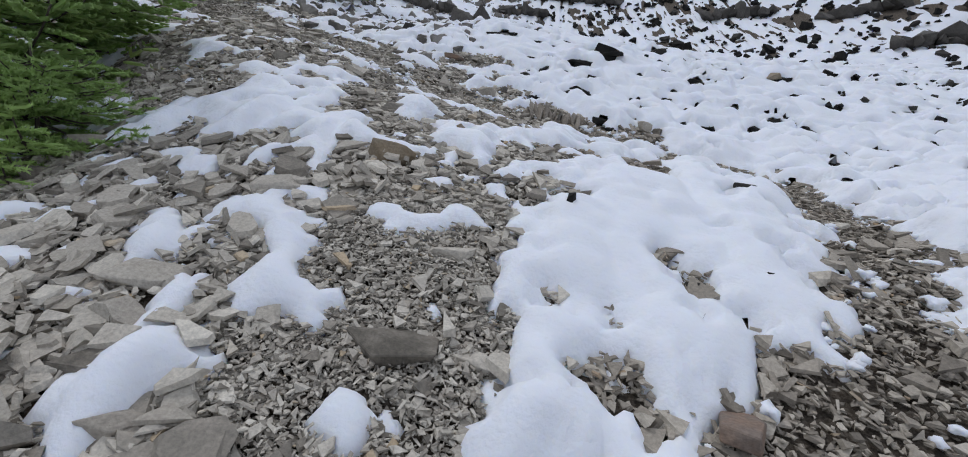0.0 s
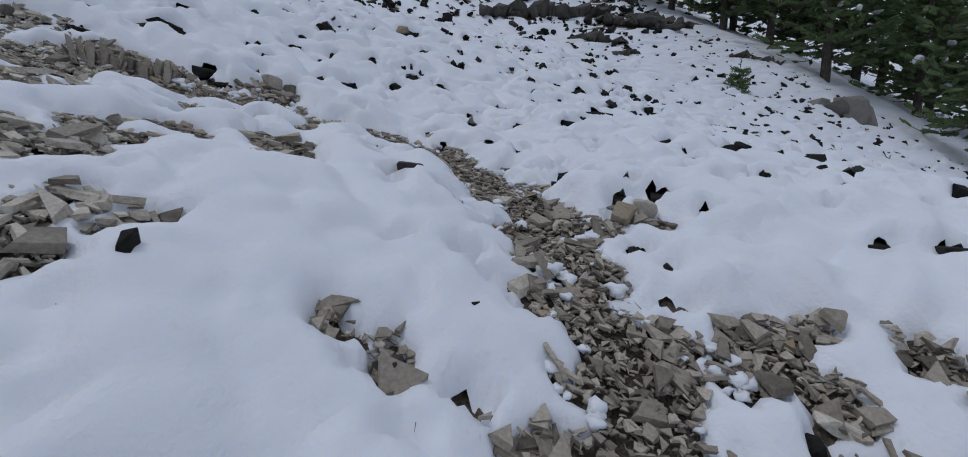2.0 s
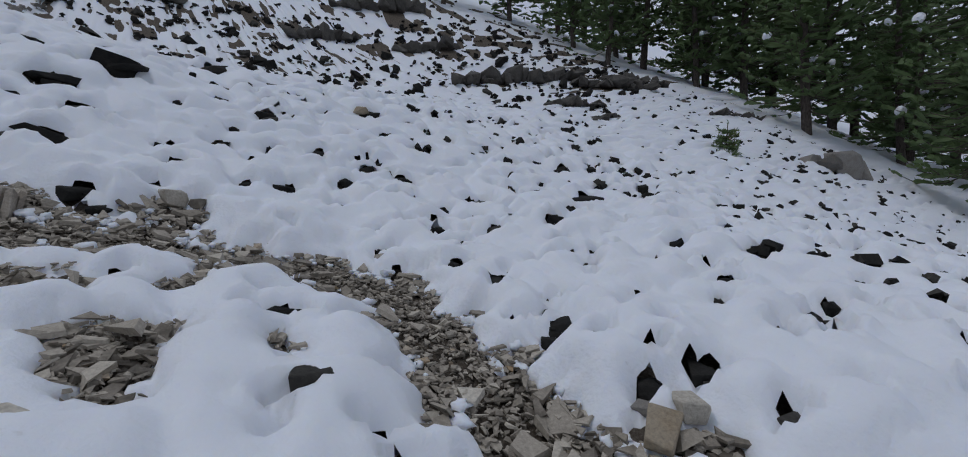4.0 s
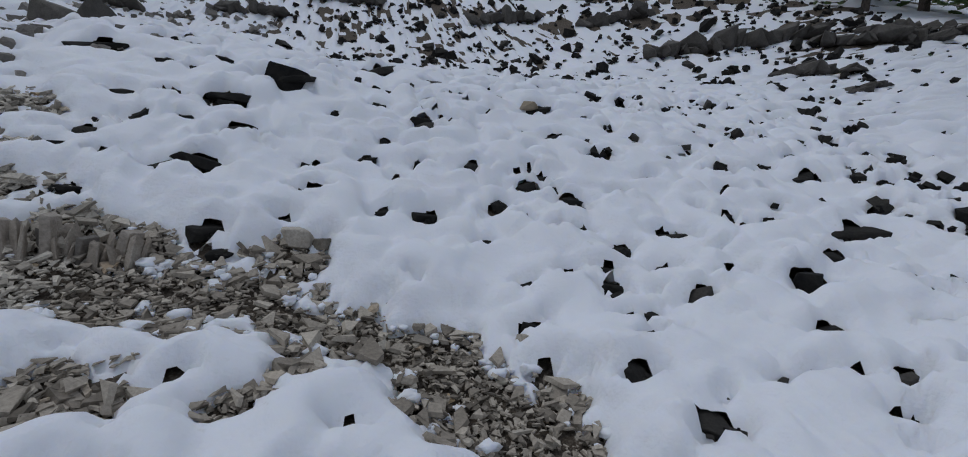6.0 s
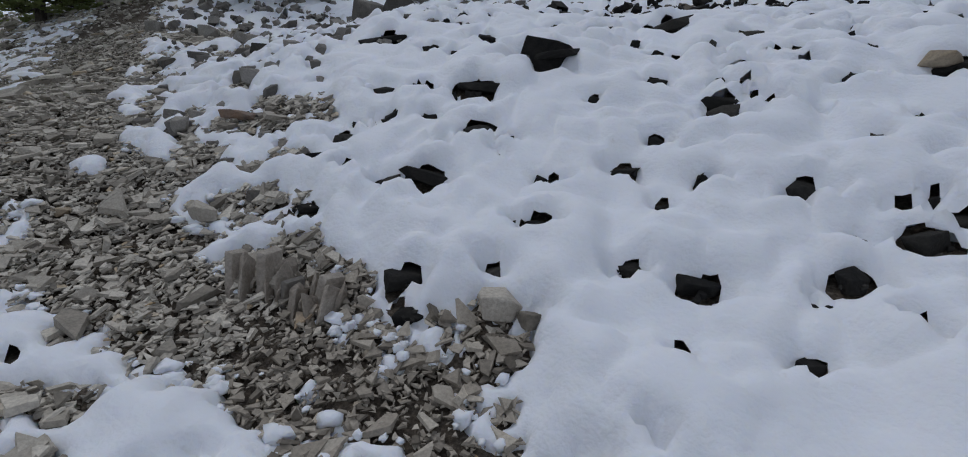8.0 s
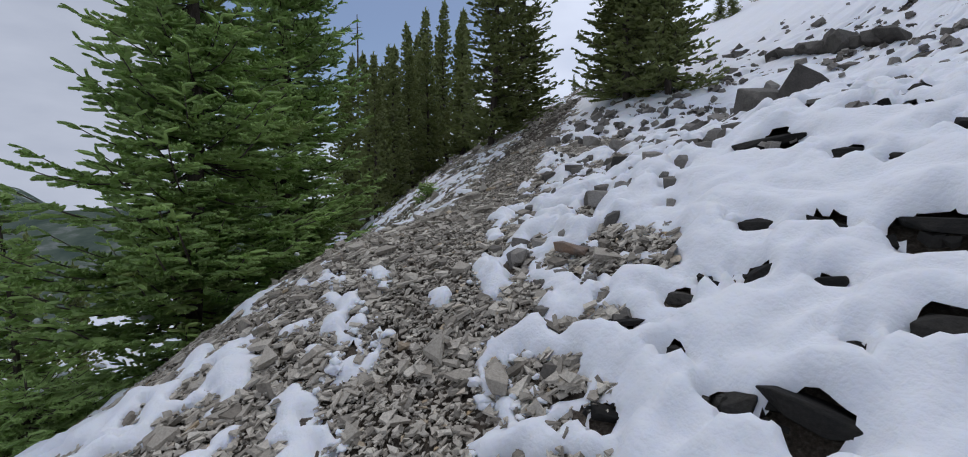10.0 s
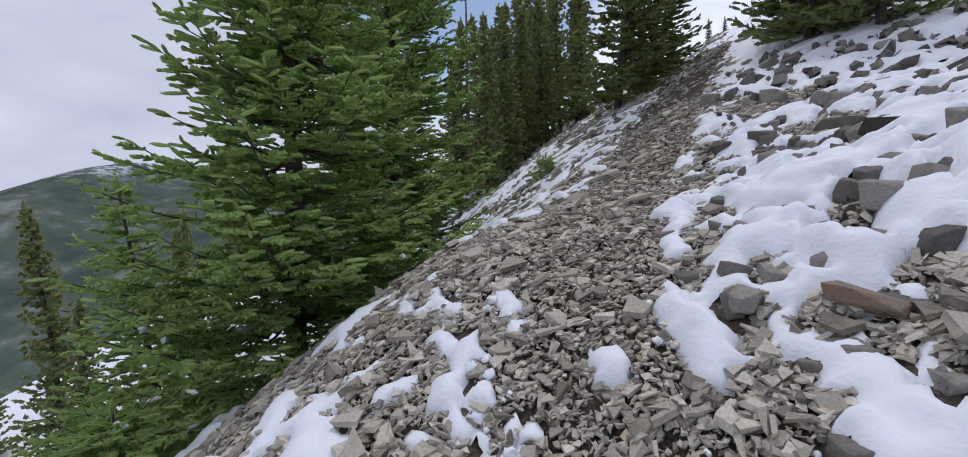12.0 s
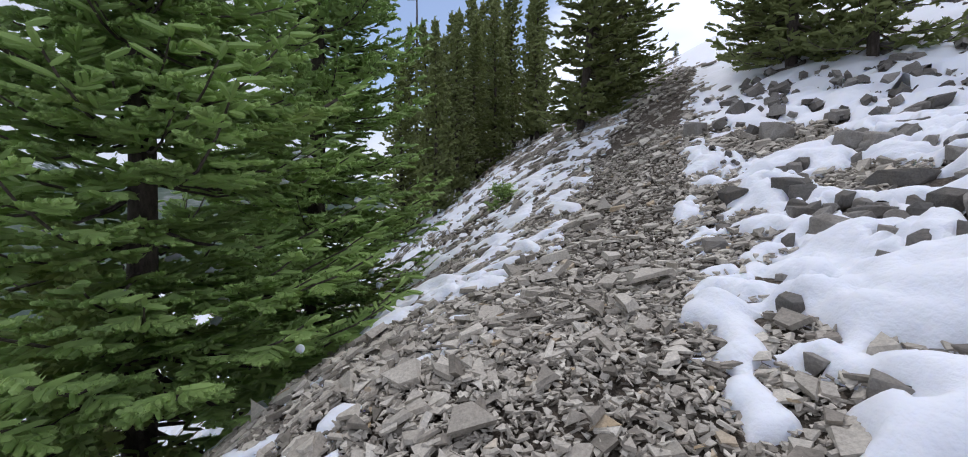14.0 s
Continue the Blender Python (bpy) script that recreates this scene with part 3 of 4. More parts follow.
def slope_normals(x, y):
    e = 0.05
    n = np.stack([-(height(x + e, y) - height(x - e, y)) / (2 * e), -(height(x, y + e) - height(x, y - e)) / (2 * e), np.ones(len(x))], -1)
    return n / np.linalg.norm(n, axis=1, keepdims=True)


r = np.random.RandomState(11)
CHUNKS = [prism_stone(r, int(r.choice([4, 5, 5, 6])), r.uniform(0.2, 0.45), 0.45) for _ in range(12)]
PLATES = [prism_stone(r, int(r.choice([3, 4, 4, 4, 5, 5])), r.uniform(0.07, 0.17), 0.55) for _ in range(26)]
SLABS = [prism_stone(r, int(r.choice([5, 6, 6, 7])), r.uniform(0.06, 0.12), 0.5) for _ in range(8)]


def scatter(r, x, y, z, size, tilt, kinds=PLATES):
    """One joined mesh of stones: the vertices and triangles."""
    rot = turns(r, slope_normals(x, y), tilt)
    kind = r.randint(0, len(kinds), len(x))
    vs, fs, at = [], [], 0
    for k, (pv, pf) in enumerate(kinds):
        pf = pf[: -(len(pv) // 2 - 2)]
        m = np.nonzero(kind == k)[0]
        if not len(m):
            continue
        local = pv[None] * size[m][:, None, None] * (1 + r.normal(0, 0.07, (len(m), len(pv), 3)))
        world = np.einsum("nij,nkj->nki", rot[m], local) + np.stack([x[m], y[m], z[m]], -1)[:, None]
        vs.append(world.reshape(-1, 3))
        fs.append((pf[None] + (at + np.arange(len(m)) * len(pv))[:, None, None]).reshape(-1, 3))
        at += len(m) * len(pv)
    return np.concatenate(vs), np.concatenate(fs)


def stone_places(r, count, x0, x1, y0, y1, level, mean, spread, lo, hi, trail_small=True):
    x, y = r.uniform(x0, x1, count), r.uniform(y0, y1, count)
    s = snow_level(x, y)
    ok = s < level * r.rand(count)
    x, y, s = x[ok], y[ok], s[ok]
    d, side = along(x, y, TRAIL)
    size = np.clip(r.lognormal(math.log(mean), spread, len(x)), lo, hi)
    tread = (d < -0.06) | (((x + 0.05) / 0.5) ** 2 + ((y - 1.6) / 0.75) ** 2 < 1)
    if trail_small:
        size = np.where(tread, size * np.where((x < 0.6) & (y > 4.4), 1.2, 0.85), size)
        keep = ~tread | (size < 0.085) | (r.rand(len(x)) < 0.25)
        x, y, size = x[keep], y[keep], size[keep]
    return x, y, size


r = np.random.RandomState(21)
fields = []
for count, box, level, mean, spread, lo, hi in (
        (54000, (-3.4, 3.1, 0.85, 7.3), 0.22, 0.058, 0.42, 0.025, 0.13),
        (36000, (-3.4, 3.0, 0.95, 7.0), -0.2, 0.048, 0.35, 0.02, 0.09),
        (26000, (-7.0, -2.8, 5.2, 10.2), 0.1, 0.06, 0.4, 0.025, 0.14),
        (12000, (-4.0, 3.2, 0.75, 7.2), 0.3, 0.12, 0.34, 0.07, 0.26),
        (20000, (-13, -3, 4.5, 15), 0.3, 0.12, 0.40, 0.06, 0.4),
        (13000, (-26, -9, 9, 28), 0.25, 0.22, 0.35, 0.1, 0.5),
        (800, (-2.2, -0.35, 0.7, 3.0), 0.2, 0.17, 0.35, 0.1, 0.3),
        (16000, (-0.65, 0.55, 0.8, 2.5), 0.0, 0.036, 0.3, 0.02, 0.06),
        (2500, (-8, -3, -1, 4.5), 0.3, 0.16, 0.4, 0.06, 0.4),
        (9000, (-4.4, 1.9, -5, 0.95), 0.2, 0.13, 0.4, 0.06, 0.35)):
    x, y, size = stone_places(r, count, *box, level, mean, spread, lo, hi)
    z = height(x, y) - 0.004 + r.uniform(0, 0.035, len(x)) + size * r.uniform(0.0, 0.25, len(x))
    fields.append(scatter(r, x, y, z, size, (0.12 if mean < 0.1 else 0.07) + 0.5 * r.rand(len(x)) ** 3, SLABS if hi == 0.3 else PLATES))
at, vs, fs = 0, [], []
for v, f in fields:
    vs.append(v)
    fs.append(f + at)
    at += len(v)
v, f = np.concatenate(vs), np.concatenate(fs)
# stones east and below the bend take the darker, browner mix
browner = (v[f[:, 0], 0] > 0.75) & (v[f[:, 0], 1] < 5.75)
for which, material, label in ((~browner, SCREE, "loose flat pale grey limestone scree"), (browner, BROWNER_SCREE, "darker brownish limestone scree trodden by walkers")):
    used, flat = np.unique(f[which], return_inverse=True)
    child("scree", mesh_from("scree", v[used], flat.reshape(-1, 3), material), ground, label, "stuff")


def rock_mesh(seed, squash=(1, 0.8, 0.65), chips=5):
    """An angular block about 1 across: a hull of a skewed slab with chipped corners and worn edges."""
    r = np.random.RandomState(seed)
    box = np.array([(i, j, k) for i in (-1, 1) for j in (-1, 1) for k in (-1, 1)], float) * 0.5
    pts = [c * r.uniform(0.3, 1.0, 3) for c in box]
    for _ in range(chips):
        c = r.normal(0, 1, 3)
        pts.append(c / np.linalg.norm(c) * r.uniform(0.45, 0.58))
    bm = bmesh.new()
    for c in np.array(pts) * squash:
        bm.verts.new(c)
    out = bmesh.ops.convex_hull(bm, input=bm.verts)
    bmesh.ops.delete(bm, geom=[g for g in out["geom_interior"] if isinstance(g, bmesh.types.BMVert)], context="VERTS")
    bmesh.ops.dissolve_limit(bm, angle_limit=radians(9), verts=bm.verts, edges=bm.edges)
    bmesh.ops.bevel(bm, geom=bm.edges[:], offset=0.016, segments=1, affect="EDGES", profile=0.6)
    bmesh.ops.triangulate(bm, faces=bm.faces)
    bmesh.ops.recalc_face_normals(bm, faces=bm.faces)
    me = bpy.data.meshes.new("rock")
    bm.to_mesh(me)
    bm.free()
    return me


ROCKS = {}


def rock_data(kind, material):
    """A shared rock mesh of one of the kinds, in a material."""
    key = (kind, material.name)
    if key not in ROCKS:
        me = rock_mesh(100 + kind, (1, 0.72 + 0.05 * (kind % 4), 0.5 + 0.08 * (kind % 3)), 5 + kind % 3)
        me.materials.append(material)
        ROCKS[key] = me
    return ROCKS[key]


def pit_rock(r, x, y, w, material, i):
    """A dark block that fills a melted hollow, its top under the snow's upper lip."""
    deep = max(0.04, float(PLAIN[np.searchsorted(sx, x) - 1, np.searchsorted(sy, y + 0.2 * w) - 1]))
    tall = min(0.1 + 0.9 * w, deep + 0.2 * w + 0.02) if x < -0.4 else min(0.05 + 0.6 * w, 0.75 * deep + 0.03)
    ob = child("rock", rock_data(10 + i % 6, material), ground)
    ob.matrix_world = pose(x, y + 0.16 * w, float(height(x, y + 0.16 * w)) + 0.5 * tall - 0.04, r.uniform(-14, 14), r.uniform(-14, 14), r.uniform(-45, 45)) @ Matrix.Diagonal((1.3 * w, 0.95 * w, 1.6 * tall, 1))


# the rocks of the holes: the nearest as pieces of the snowfield's ground, the rest joined
r = np.random.RandomState(31)
# DARK_ONE brings the hollow's shade in its colour, besides the wet stone
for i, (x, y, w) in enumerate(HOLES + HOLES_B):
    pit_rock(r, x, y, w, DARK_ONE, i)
pit = np.array([p for p in SCATTER])
off = np.abs(along(pit[:, 0], pit[:, 1], TRAIL)[0]) + 9 * (pit[:, 0] < -4) + 9 * (pit[:, 1] < 0.6)
chosen = np.argsort(off)[:290]
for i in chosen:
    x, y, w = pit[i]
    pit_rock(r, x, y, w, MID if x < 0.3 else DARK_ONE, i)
rest = np.delete(pit, chosen, 0)
rest = rest[rng.rand(len(rest)) < 0.8]
x, y, w = rest.T
bx, by, bw = [], [], []
for hx, hy, hw in HOLES + HOLES_B + [p for p in SCATTER if p[2] > 0.11]:
    for _ in range(4):
        bx.append(hx + r.uniform(-0.4, 0.4) * hw)
        by.append(hy + r.uniform(-0.3, 0.2) * hw)
        bw.append(hw * r.uniform(0.2, 0.38))
bx, by, bw = np.array(bx), np.array(by), np.array(bw)
v4, f4 = scatter(r, bx, by, height(bx, by) + 0.03, bw, np.full(len(bx), 0.6), CHUNKS)
v, f = scatter(r, x, y, height(x, y) + 0.065 + 0.1 * w, w * 1.3, np.full(len(x), 0.4), CHUNKS)
hx, hy, hs = stone_places(r, 1000, -6, 16, 8.5, 22, 0.3, 0.17, 0.5, 0.07, 0.7)
v3, f3 = scatter(r, hx, hy, height(hx, hy) + 0.15 * hs, hs, np.full(len(hx), 0.4), CHUNKS)
v2, f2 = scatter(r, x + r.uniform(-0.5, 0.5, len(x)) * w, y + 0.25 * w, height(x, y) + 0.07, w * 0.9, np.full(len(x), 0.6), CHUNKS)
v = np.concatenate([v, v2, v3, v4])
f = np.concatenate([f, f2 + len(v) - len(v2) - len(v3) - len(v4), f3 + len(v) - len(v3) - len(v4), f4 + len(v) - len(v4)])
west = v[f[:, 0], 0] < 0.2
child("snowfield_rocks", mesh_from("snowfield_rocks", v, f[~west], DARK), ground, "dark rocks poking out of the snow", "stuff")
child("snowfield_rocks", mesh_from("snowfield_rocks", v, f[west], MID_ALL), ground, "grey rocks poking out of the snow", "stuff")


# ---- boulders and outcrops ----
def boulder(name, x, y, size, kind, material, label, sink=0.15, spin=0.0, tilt=(0, 0), shape=(1, 1, 1)):
    if material == MID:
        size, sink = size * 0.78, sink + 0.22
    ob = new(name, rock_data(kind, material))
    ob.matrix_world = pose(x, y, float(height(x, y)) + size * shape[2] * (0.3 - sink), tilt[0], tilt[1], spin) @ Matrix.Diagonal((size * shape[0], size * shape[1], size * shape[2], 1))
    return tagged(ob, label, "rock")


boulder("boulder", 1.29, 1.44, 0.25, 0, RUST, "rounded rust-stained boulder at the snow's edge", spin=70, tilt=(0, 10))
boulder("boulder", -0.42, 2.83, 0.33, 1, TAN, "pale tan blocky boulder on the scree", spin=-15)
boulder("stone_slab", -0.82, 2.27, 0.32, 2, STONE, "flat grey limestone slab lying on scree", spin=15, tilt=(15, -10), shape=(1, 0.8, 0.6))
boulder("boulder", -0.08, 3.58, 0.2, 3, TAN, "small pointed tan boulder in patchy snow", spin=40, tilt=(0, 30))
boulder("stone_slab", -0.7, 3.86, 0.36, 4, STONE, "grey slab half covered by snow", spin=10, shape=(1, 0.8, 0.6))
boulder("stone_slab", 0.08, 1.5, 0.42, 5, STONE, "broad flat grey bedrock slab in the gravel", sink=0.2, spin=15, tilt=(14, 0), shape=(1, 0.7, 0.45))
boulder("stone_slab", 0.37, 1.53, 0.2, 2, STONE, "flat grey slab beside the snow", sink=0.2, spin=-25, tilt=(14, 0), shape=(1, 0.6, 0.5))
boulder("stone_slab", 0.17, 2.02, 0.3, 4, STONE, "broken grey slab in fine gravel", sink=0.2, spin=0, tilt=(14, 0), shape=(1, 0.5, 0.5))
boulder("stone_slab", -0.93, 1.56, 0.36, 3, STONE, "large flat grey limestone slab", spin=20, tilt=(15, 5), shape=(1, 0.7, 0.5))
boulder("stone_slab", -0.86, 1.32, 0.25, 1, STONE, "grey slab capped with snow", spin=-10, shape=(1, 0.7, 0.5))
boulder("stone_slab", -0.58, 1.08, 0.26, 5, STONE, "long grey slab among scree", spin=60, tilt=(10, 5), shape=(1, 0.6, 0.5))
boulder("stone_slab", -2.5, 2.9, 0.42, 0, STONE, "large grey slab below the fir", spin=30, shape=(1, 0.7, 0.6))
boulder("boulder", 1.3, 2.09, 0.13, 1, DARK_ONE, "dark angular stone standing out of snow", sink=-0.1, spin=30)
boulder("boulder", 1.3, 1.94, 0.11, 3, DARK_ONE, "dark narrow stone in a snow hollow", sink=0.0, spin=80, shape=(1, 0.5, 1))
boulder("boulder", 1.7, 2.24, 0.12, 2, DARK_ONE, "dark stone capped by snow", sink=-0.1, spin=10)
boulder("boulder", 0.73, 2.52, 0.14, 4, DARK_ONE, "small pointed stone in smooth snow", sink=-0.3, spin=80, shape=(0.7, 0.6, 1.4))
boulder("boulder", 1.22, 3.36, 0.12, 5, STONE, "small grey stone in smooth snow", sink=-0.35, spin=20, tilt=(0, 30))
boulder("boulder", 2.9, 2.54, 0.2, 0, TAN, "yellowish tan boulder beside the trail", sink=-0.1, spin=30, tilt=(10, -20))
boulder("boulder", 3.1, 2.55, 0.17, 2, STONE, "grey block beside a tan boulder", sink=-0.1, spin=-30)
boulder("boulder", 3.0, 2.68, 0.15, 3, MID, "dark block above a tan boulder", sink=-0.2, spin=-60)
boulder("boulder", 3.16, 2.05, 0.17, 1, MID, "dark angular block in snow", sink=-0.15, spin=15)
boulder("boulder", 2.5, 1.35, 0.2, 4, STONE, "flat grey stone in a bare patch", spin=-40, tilt=(0, 20), shape=(1, 0.8, 0.5))
boulder("boulder", 2.87, 4.66, 0.14, 1, STONE, "square grey stone at the trail's outer bend", sink=-0.15, spin=20)
boulder("boulder", 1.98, 3.27, 0.24, 2, DARK_ONE, "dark stone at the trail's edge", sink=-0.1, spin=-20)
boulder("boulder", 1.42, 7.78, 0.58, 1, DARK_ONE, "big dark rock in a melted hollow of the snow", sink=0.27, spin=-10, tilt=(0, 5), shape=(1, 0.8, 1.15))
boulder("boulder", 4.0, 7.58, 0.26, 3, TAN, "pale rock in a dark snow hollow", sink=0.0, spin=50)
boulder("boulder", 1.74, 5.58, 0.22, 2, STONE, "grey angular rock at the inner bend", sink=0.0, spin=25)
boulder("boulder", 1.88, 5.56, 0.15, 4, STONE, "small grey rock at the inner bend", sink=0.0, spin=-30)
boulder("stone_slab", -0.2, 5.76, 0.34, 5, STONE, "long flat grey stone beside the trail", sink=0.0, spin=-20, shape=(1, 0.55, 0.6))
boulder("boulder", 0.02, 5.98, 0.22, 1, MID, "grey block among piled stones", sink=-0.05, spin=35)
boulder("boulder", -0.96, 5.47, 0.13, 1, TAN, "square tan stone on the trail", sink=0.05, spin=-10, tilt=(12, 0), shape=(1, 1, 0.7))
boulder("boulder", -1.67, 5.74, 0.15, 2, STONE, "grey block on the trail", sink=0.05, spin=10)
boulder("stone_slab", -0.82, 6.66, 0.3, 0, RUST, "rust-brown slab among snow", sink=0.0, spin=15, tilt=(5, 10), shape=(1, 0.55, 0.8))
boulder("boulder", -0.7, 6.5, 0.22, 3, MID, "grey stone below a rusty slab", sink=0.0, spin=-15)
boulder("boulder", -1.25, 6.66, 0.28, 4, MID, "dark grey slab in the snow", sink=-0.3, spin=-15, tilt=(0, 14), shape=(1, 0.7, 0.6))
boulder("boulder", -1.42, 6.6, 0.24, 1, MID, "grey block leaning on a slab", sink=-0.2, spin=25)
boulder("boulder", -1.56, 6.44, 0.2, 5, MID, "grey block in snow", sink=-0.1, spin=60)
boulder("boulder", -1.22, 7.3, 0.36, 2, MID, "big grey block in the snow", sink=-0.2, spin=35)
boulder("boulder", -1.62, 7.22, 0.3, 3, MID, "flat grey block half in snow", sink=-0.2, spin=0, shape=(1, 0.7, 0.6))
boulder("boulder", -1.68, 7.95, 0.36, 0, MID, "grey block in the snow above the trail", sink=-0.15, spin=20)
boulder("boulder", -2.9, 8.9, 0.6, 4, MID, "broad grey slab on the snow slope", sink=-0.1, spin=10, shape=(1, 0.7, 0.55))
boulder("boulder", -4.7, 9.9, 0.6, 1, MID, "large grey boulder beside the trail", sink=-0.1, spin=-25)
boulder("boulder", -3.5, 8.7, 0.45, 2, MID, "grey boulder at the snow's edge", sink=-0.1, spin=15)
boulder("boulder", -3.9, 8.5, 0.4, 5, MID, "grey stone piled at the trail's edge", sink=-0.1, spin=45)
boulder("boulder", -3.28, 7.7, 0.3, 3, MID, "grey stone at the trail's edge", sink=-0.1, spin=-35)
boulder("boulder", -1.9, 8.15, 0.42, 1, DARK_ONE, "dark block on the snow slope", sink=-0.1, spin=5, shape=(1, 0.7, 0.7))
boulder("boulder", -2.5, 2.5, 0.3, 2, STONE, "grey stone below the fir", spin=80, shape=(1, 0.8, 0.6))


def outcrop(x, y, length, tall, deep, spin, seed, material, label):
    """A broken rock band: upright blocks side by side as parts."""
    r = np.random.RandomState(seed)
    root = tagged(new("rock_outcrop"), label, "rock")
    root.matrix_world = pose(x, y, float(height(x, y)), 0, 0, spin)
    at = -length / 2
    while at < length / 2:
        w = r.uniform(0.3, 0.8) * tall * 0.7
        h = tall * r.uniform(0.3, 0.85) * (1 - 0.5 * abs(2 * at / length) ** 3)
        ob = child("block", rock_data(int(r.randint(0, 6)), material), root)
        wx = x + math.cos(radians(spin)) * at
        wy = y + math.sin(radians(spin)) * at
        base = float(height(wx, wy)) - float(height(x, y))
        ob.matrix_basis = pose(at, r.uniform(-0.15, 0.15) * deep, base + 0.25 * h, r.uniform(-25, 10), r.uniform(-20, 20), r.uniform(-35, 35)) @ Matrix.Diagonal((w * 1.5, deep, h * 1.5, 1))
        at += w * 0.75
    return root


outcrop(14.3, 4.95, 1.5, 1.1, 0.9, -30, 20, MID, "huge cracked grey boulder below the firs")
outcrop(10.9, 12.0, 4.4, 0.8, 1.2, -8, 1, CLIFF, "weathered grey rock band crossing the snow slope")
outcrop(10.4, 9.5, 1.7, 0.45, 0.8, -10, 2, CLIFF, "low broken rock band in the snow")
outcrop(10.1, 8.4, 1.1, 0.3, 0.5, 10, 3, CLIFF, "small broken rock ledge in the snow")
outcrop(9.9, 15.6, 2.2, 0.9, 1.2, 0, 4, CLIFF, "blocky rock outcrop high on the slope")
outcrop(13.6, 10.6, 2.8, 0.7, 1.2, -20, 5, CLIFF, "dark rock ledge below the firs")
outcrop(6.7, 16.9, 2.0, 0.8, 1.0, -5, 6, CLIFF, "dark rock outcrop high on the slope")
outcrop(10.2, 19.8, 3.8, 1.2, 1.4, -10, 7, CLIFF, "high rock band below the forest")
outcrop(-3.6, 15.0, 2.2, 0.8, 0.9, 5, 8, CLIFF, "dark stepped crag on the upper slope")
outcrop(1.5, 18.8, 3.4, 0.9, 1.2, 0, 9, CLIFF, "rock band near the top of the slope")
outcrop(-1.1, 9.4, 0.8, 0.85, 0.6, 10, 10, CLIFF, "stacked dark rock pile on the snow slope")
outcrop(-0.4, 16.6, 1.6, 0.8, 0.9, 15, 11, CLIFF, "blocky crag high in the snow")
outcrop(15.3, 7.8, 2.0, 0.35, 0.8, -15, 12, CLIFF, "low brown rock ledge in the snow")
outcrop(15.0, 10.9, 2.4, 0.5, 0.9, -25, 13, CLIFF, "mossy rock ledge at the forest's edge")


def stump_outcrop(x, y):
    """Upright weathered slabs beside the bend, standing like a stump."""
    r = np.random.RandomState(5)
    root = tagged(new("slab_outcrop"), "upright layered limestone slabs jutting from scree", "rock")
    root.matrix_world = pose(x, y, float(height(x, y)) - 0.02, 0, 0, 0)
    for i in range(24):
        ob = child("slab", rock_data(i % 6, SLATE if i % 7 else MID), root)
        px = -0.3 + 0.027 * i
        tall = (0.62 if i < 13 else 0.42) * r.uniform(0.6, 1.1)
        ob.matrix_basis = pose(px, r.uniform(-0.07, 0.07), -0.02 + 0.1 * tall, r.uniform(-22, 0), r.uniform(-14, 16), r.uniform(-22, 22)) @ Matrix.Diagonal((r.uniform(0.03, 0.075), r.uniform(0.14, 0.26), tall, 1))
    return root


stump_outcrop(0.66, 5.46)

# single stones on top of the scree along the trail
r = np.random.RandomState(41)
LOOSE = []
for k in range(8):
    pv, pf = PLATES[k]
    LOOSE.append(mesh_from("stone", pv, pf, STONE))
x, y, size = stone_places(r, 9000, -3.2, 3.0, 0.9, 6.4, -0.15, 0.085, 0.3, 0.05, 0.17, False)
x, y, size = x[:300], y[:300], size[:300]
rot = turns(r, slope_normals(x, y), 0.25)
zz = height(x, y) + 0.25 * size
for i in range(len(x)):
    ob = child("stone", LOOSE[i % 8], ground)
    m = Matrix(rot[i].tolist()).to_4x4()
    m.translation = (x[i], y[i], zz[i])
    ob.matrix_world = m @ Matrix.Diagonal((size[i], size[i], size[i], 1))


# ---- trees ----
def tube(points, radii, sides=6):
    """Vertices and triangles of a bent, tapered limb."""
    pts = np.array(points)
    way = np.gradient(pts, axis=0)
    way /= np.linalg.norm(way, axis=1, keepdims=True)
    a = np.cross(way, (0.31, 0.77, 0.55))
    a /= np.linalg.norm(a, axis=1, keepdims=True)
    b = np.cross(way, a)
    ang = np.arange(sides) * 2 * np.pi / sides
    ring = pts[:, None] + np.asarray(radii)[:, None, None] * (np.cos(ang)[None, :, None] * a[:, None] + np.sin(ang)[None, :, None] * b[:, None])
    idx = np.arange(len(pts) * sides).reshape(len(pts), sides)
    nxt = np.roll(idx, -1, 1)
    q = np.stack([idx[:-1], nxt[:-1], nxt[1:], idx[1:]], -1).reshape(-1, 4)
    return ring.reshape(-1, 3), np.concatenate([q[:, :3], q[:, [0, 2, 3]]])


def joined(pieces):
    at, vs, fs = 0, [], []
    for v, f in pieces:
        vs.append(v)
        fs.append(f + at)
        at += len(v)
    return np.concatenate(vs), np.concatenate(fs)


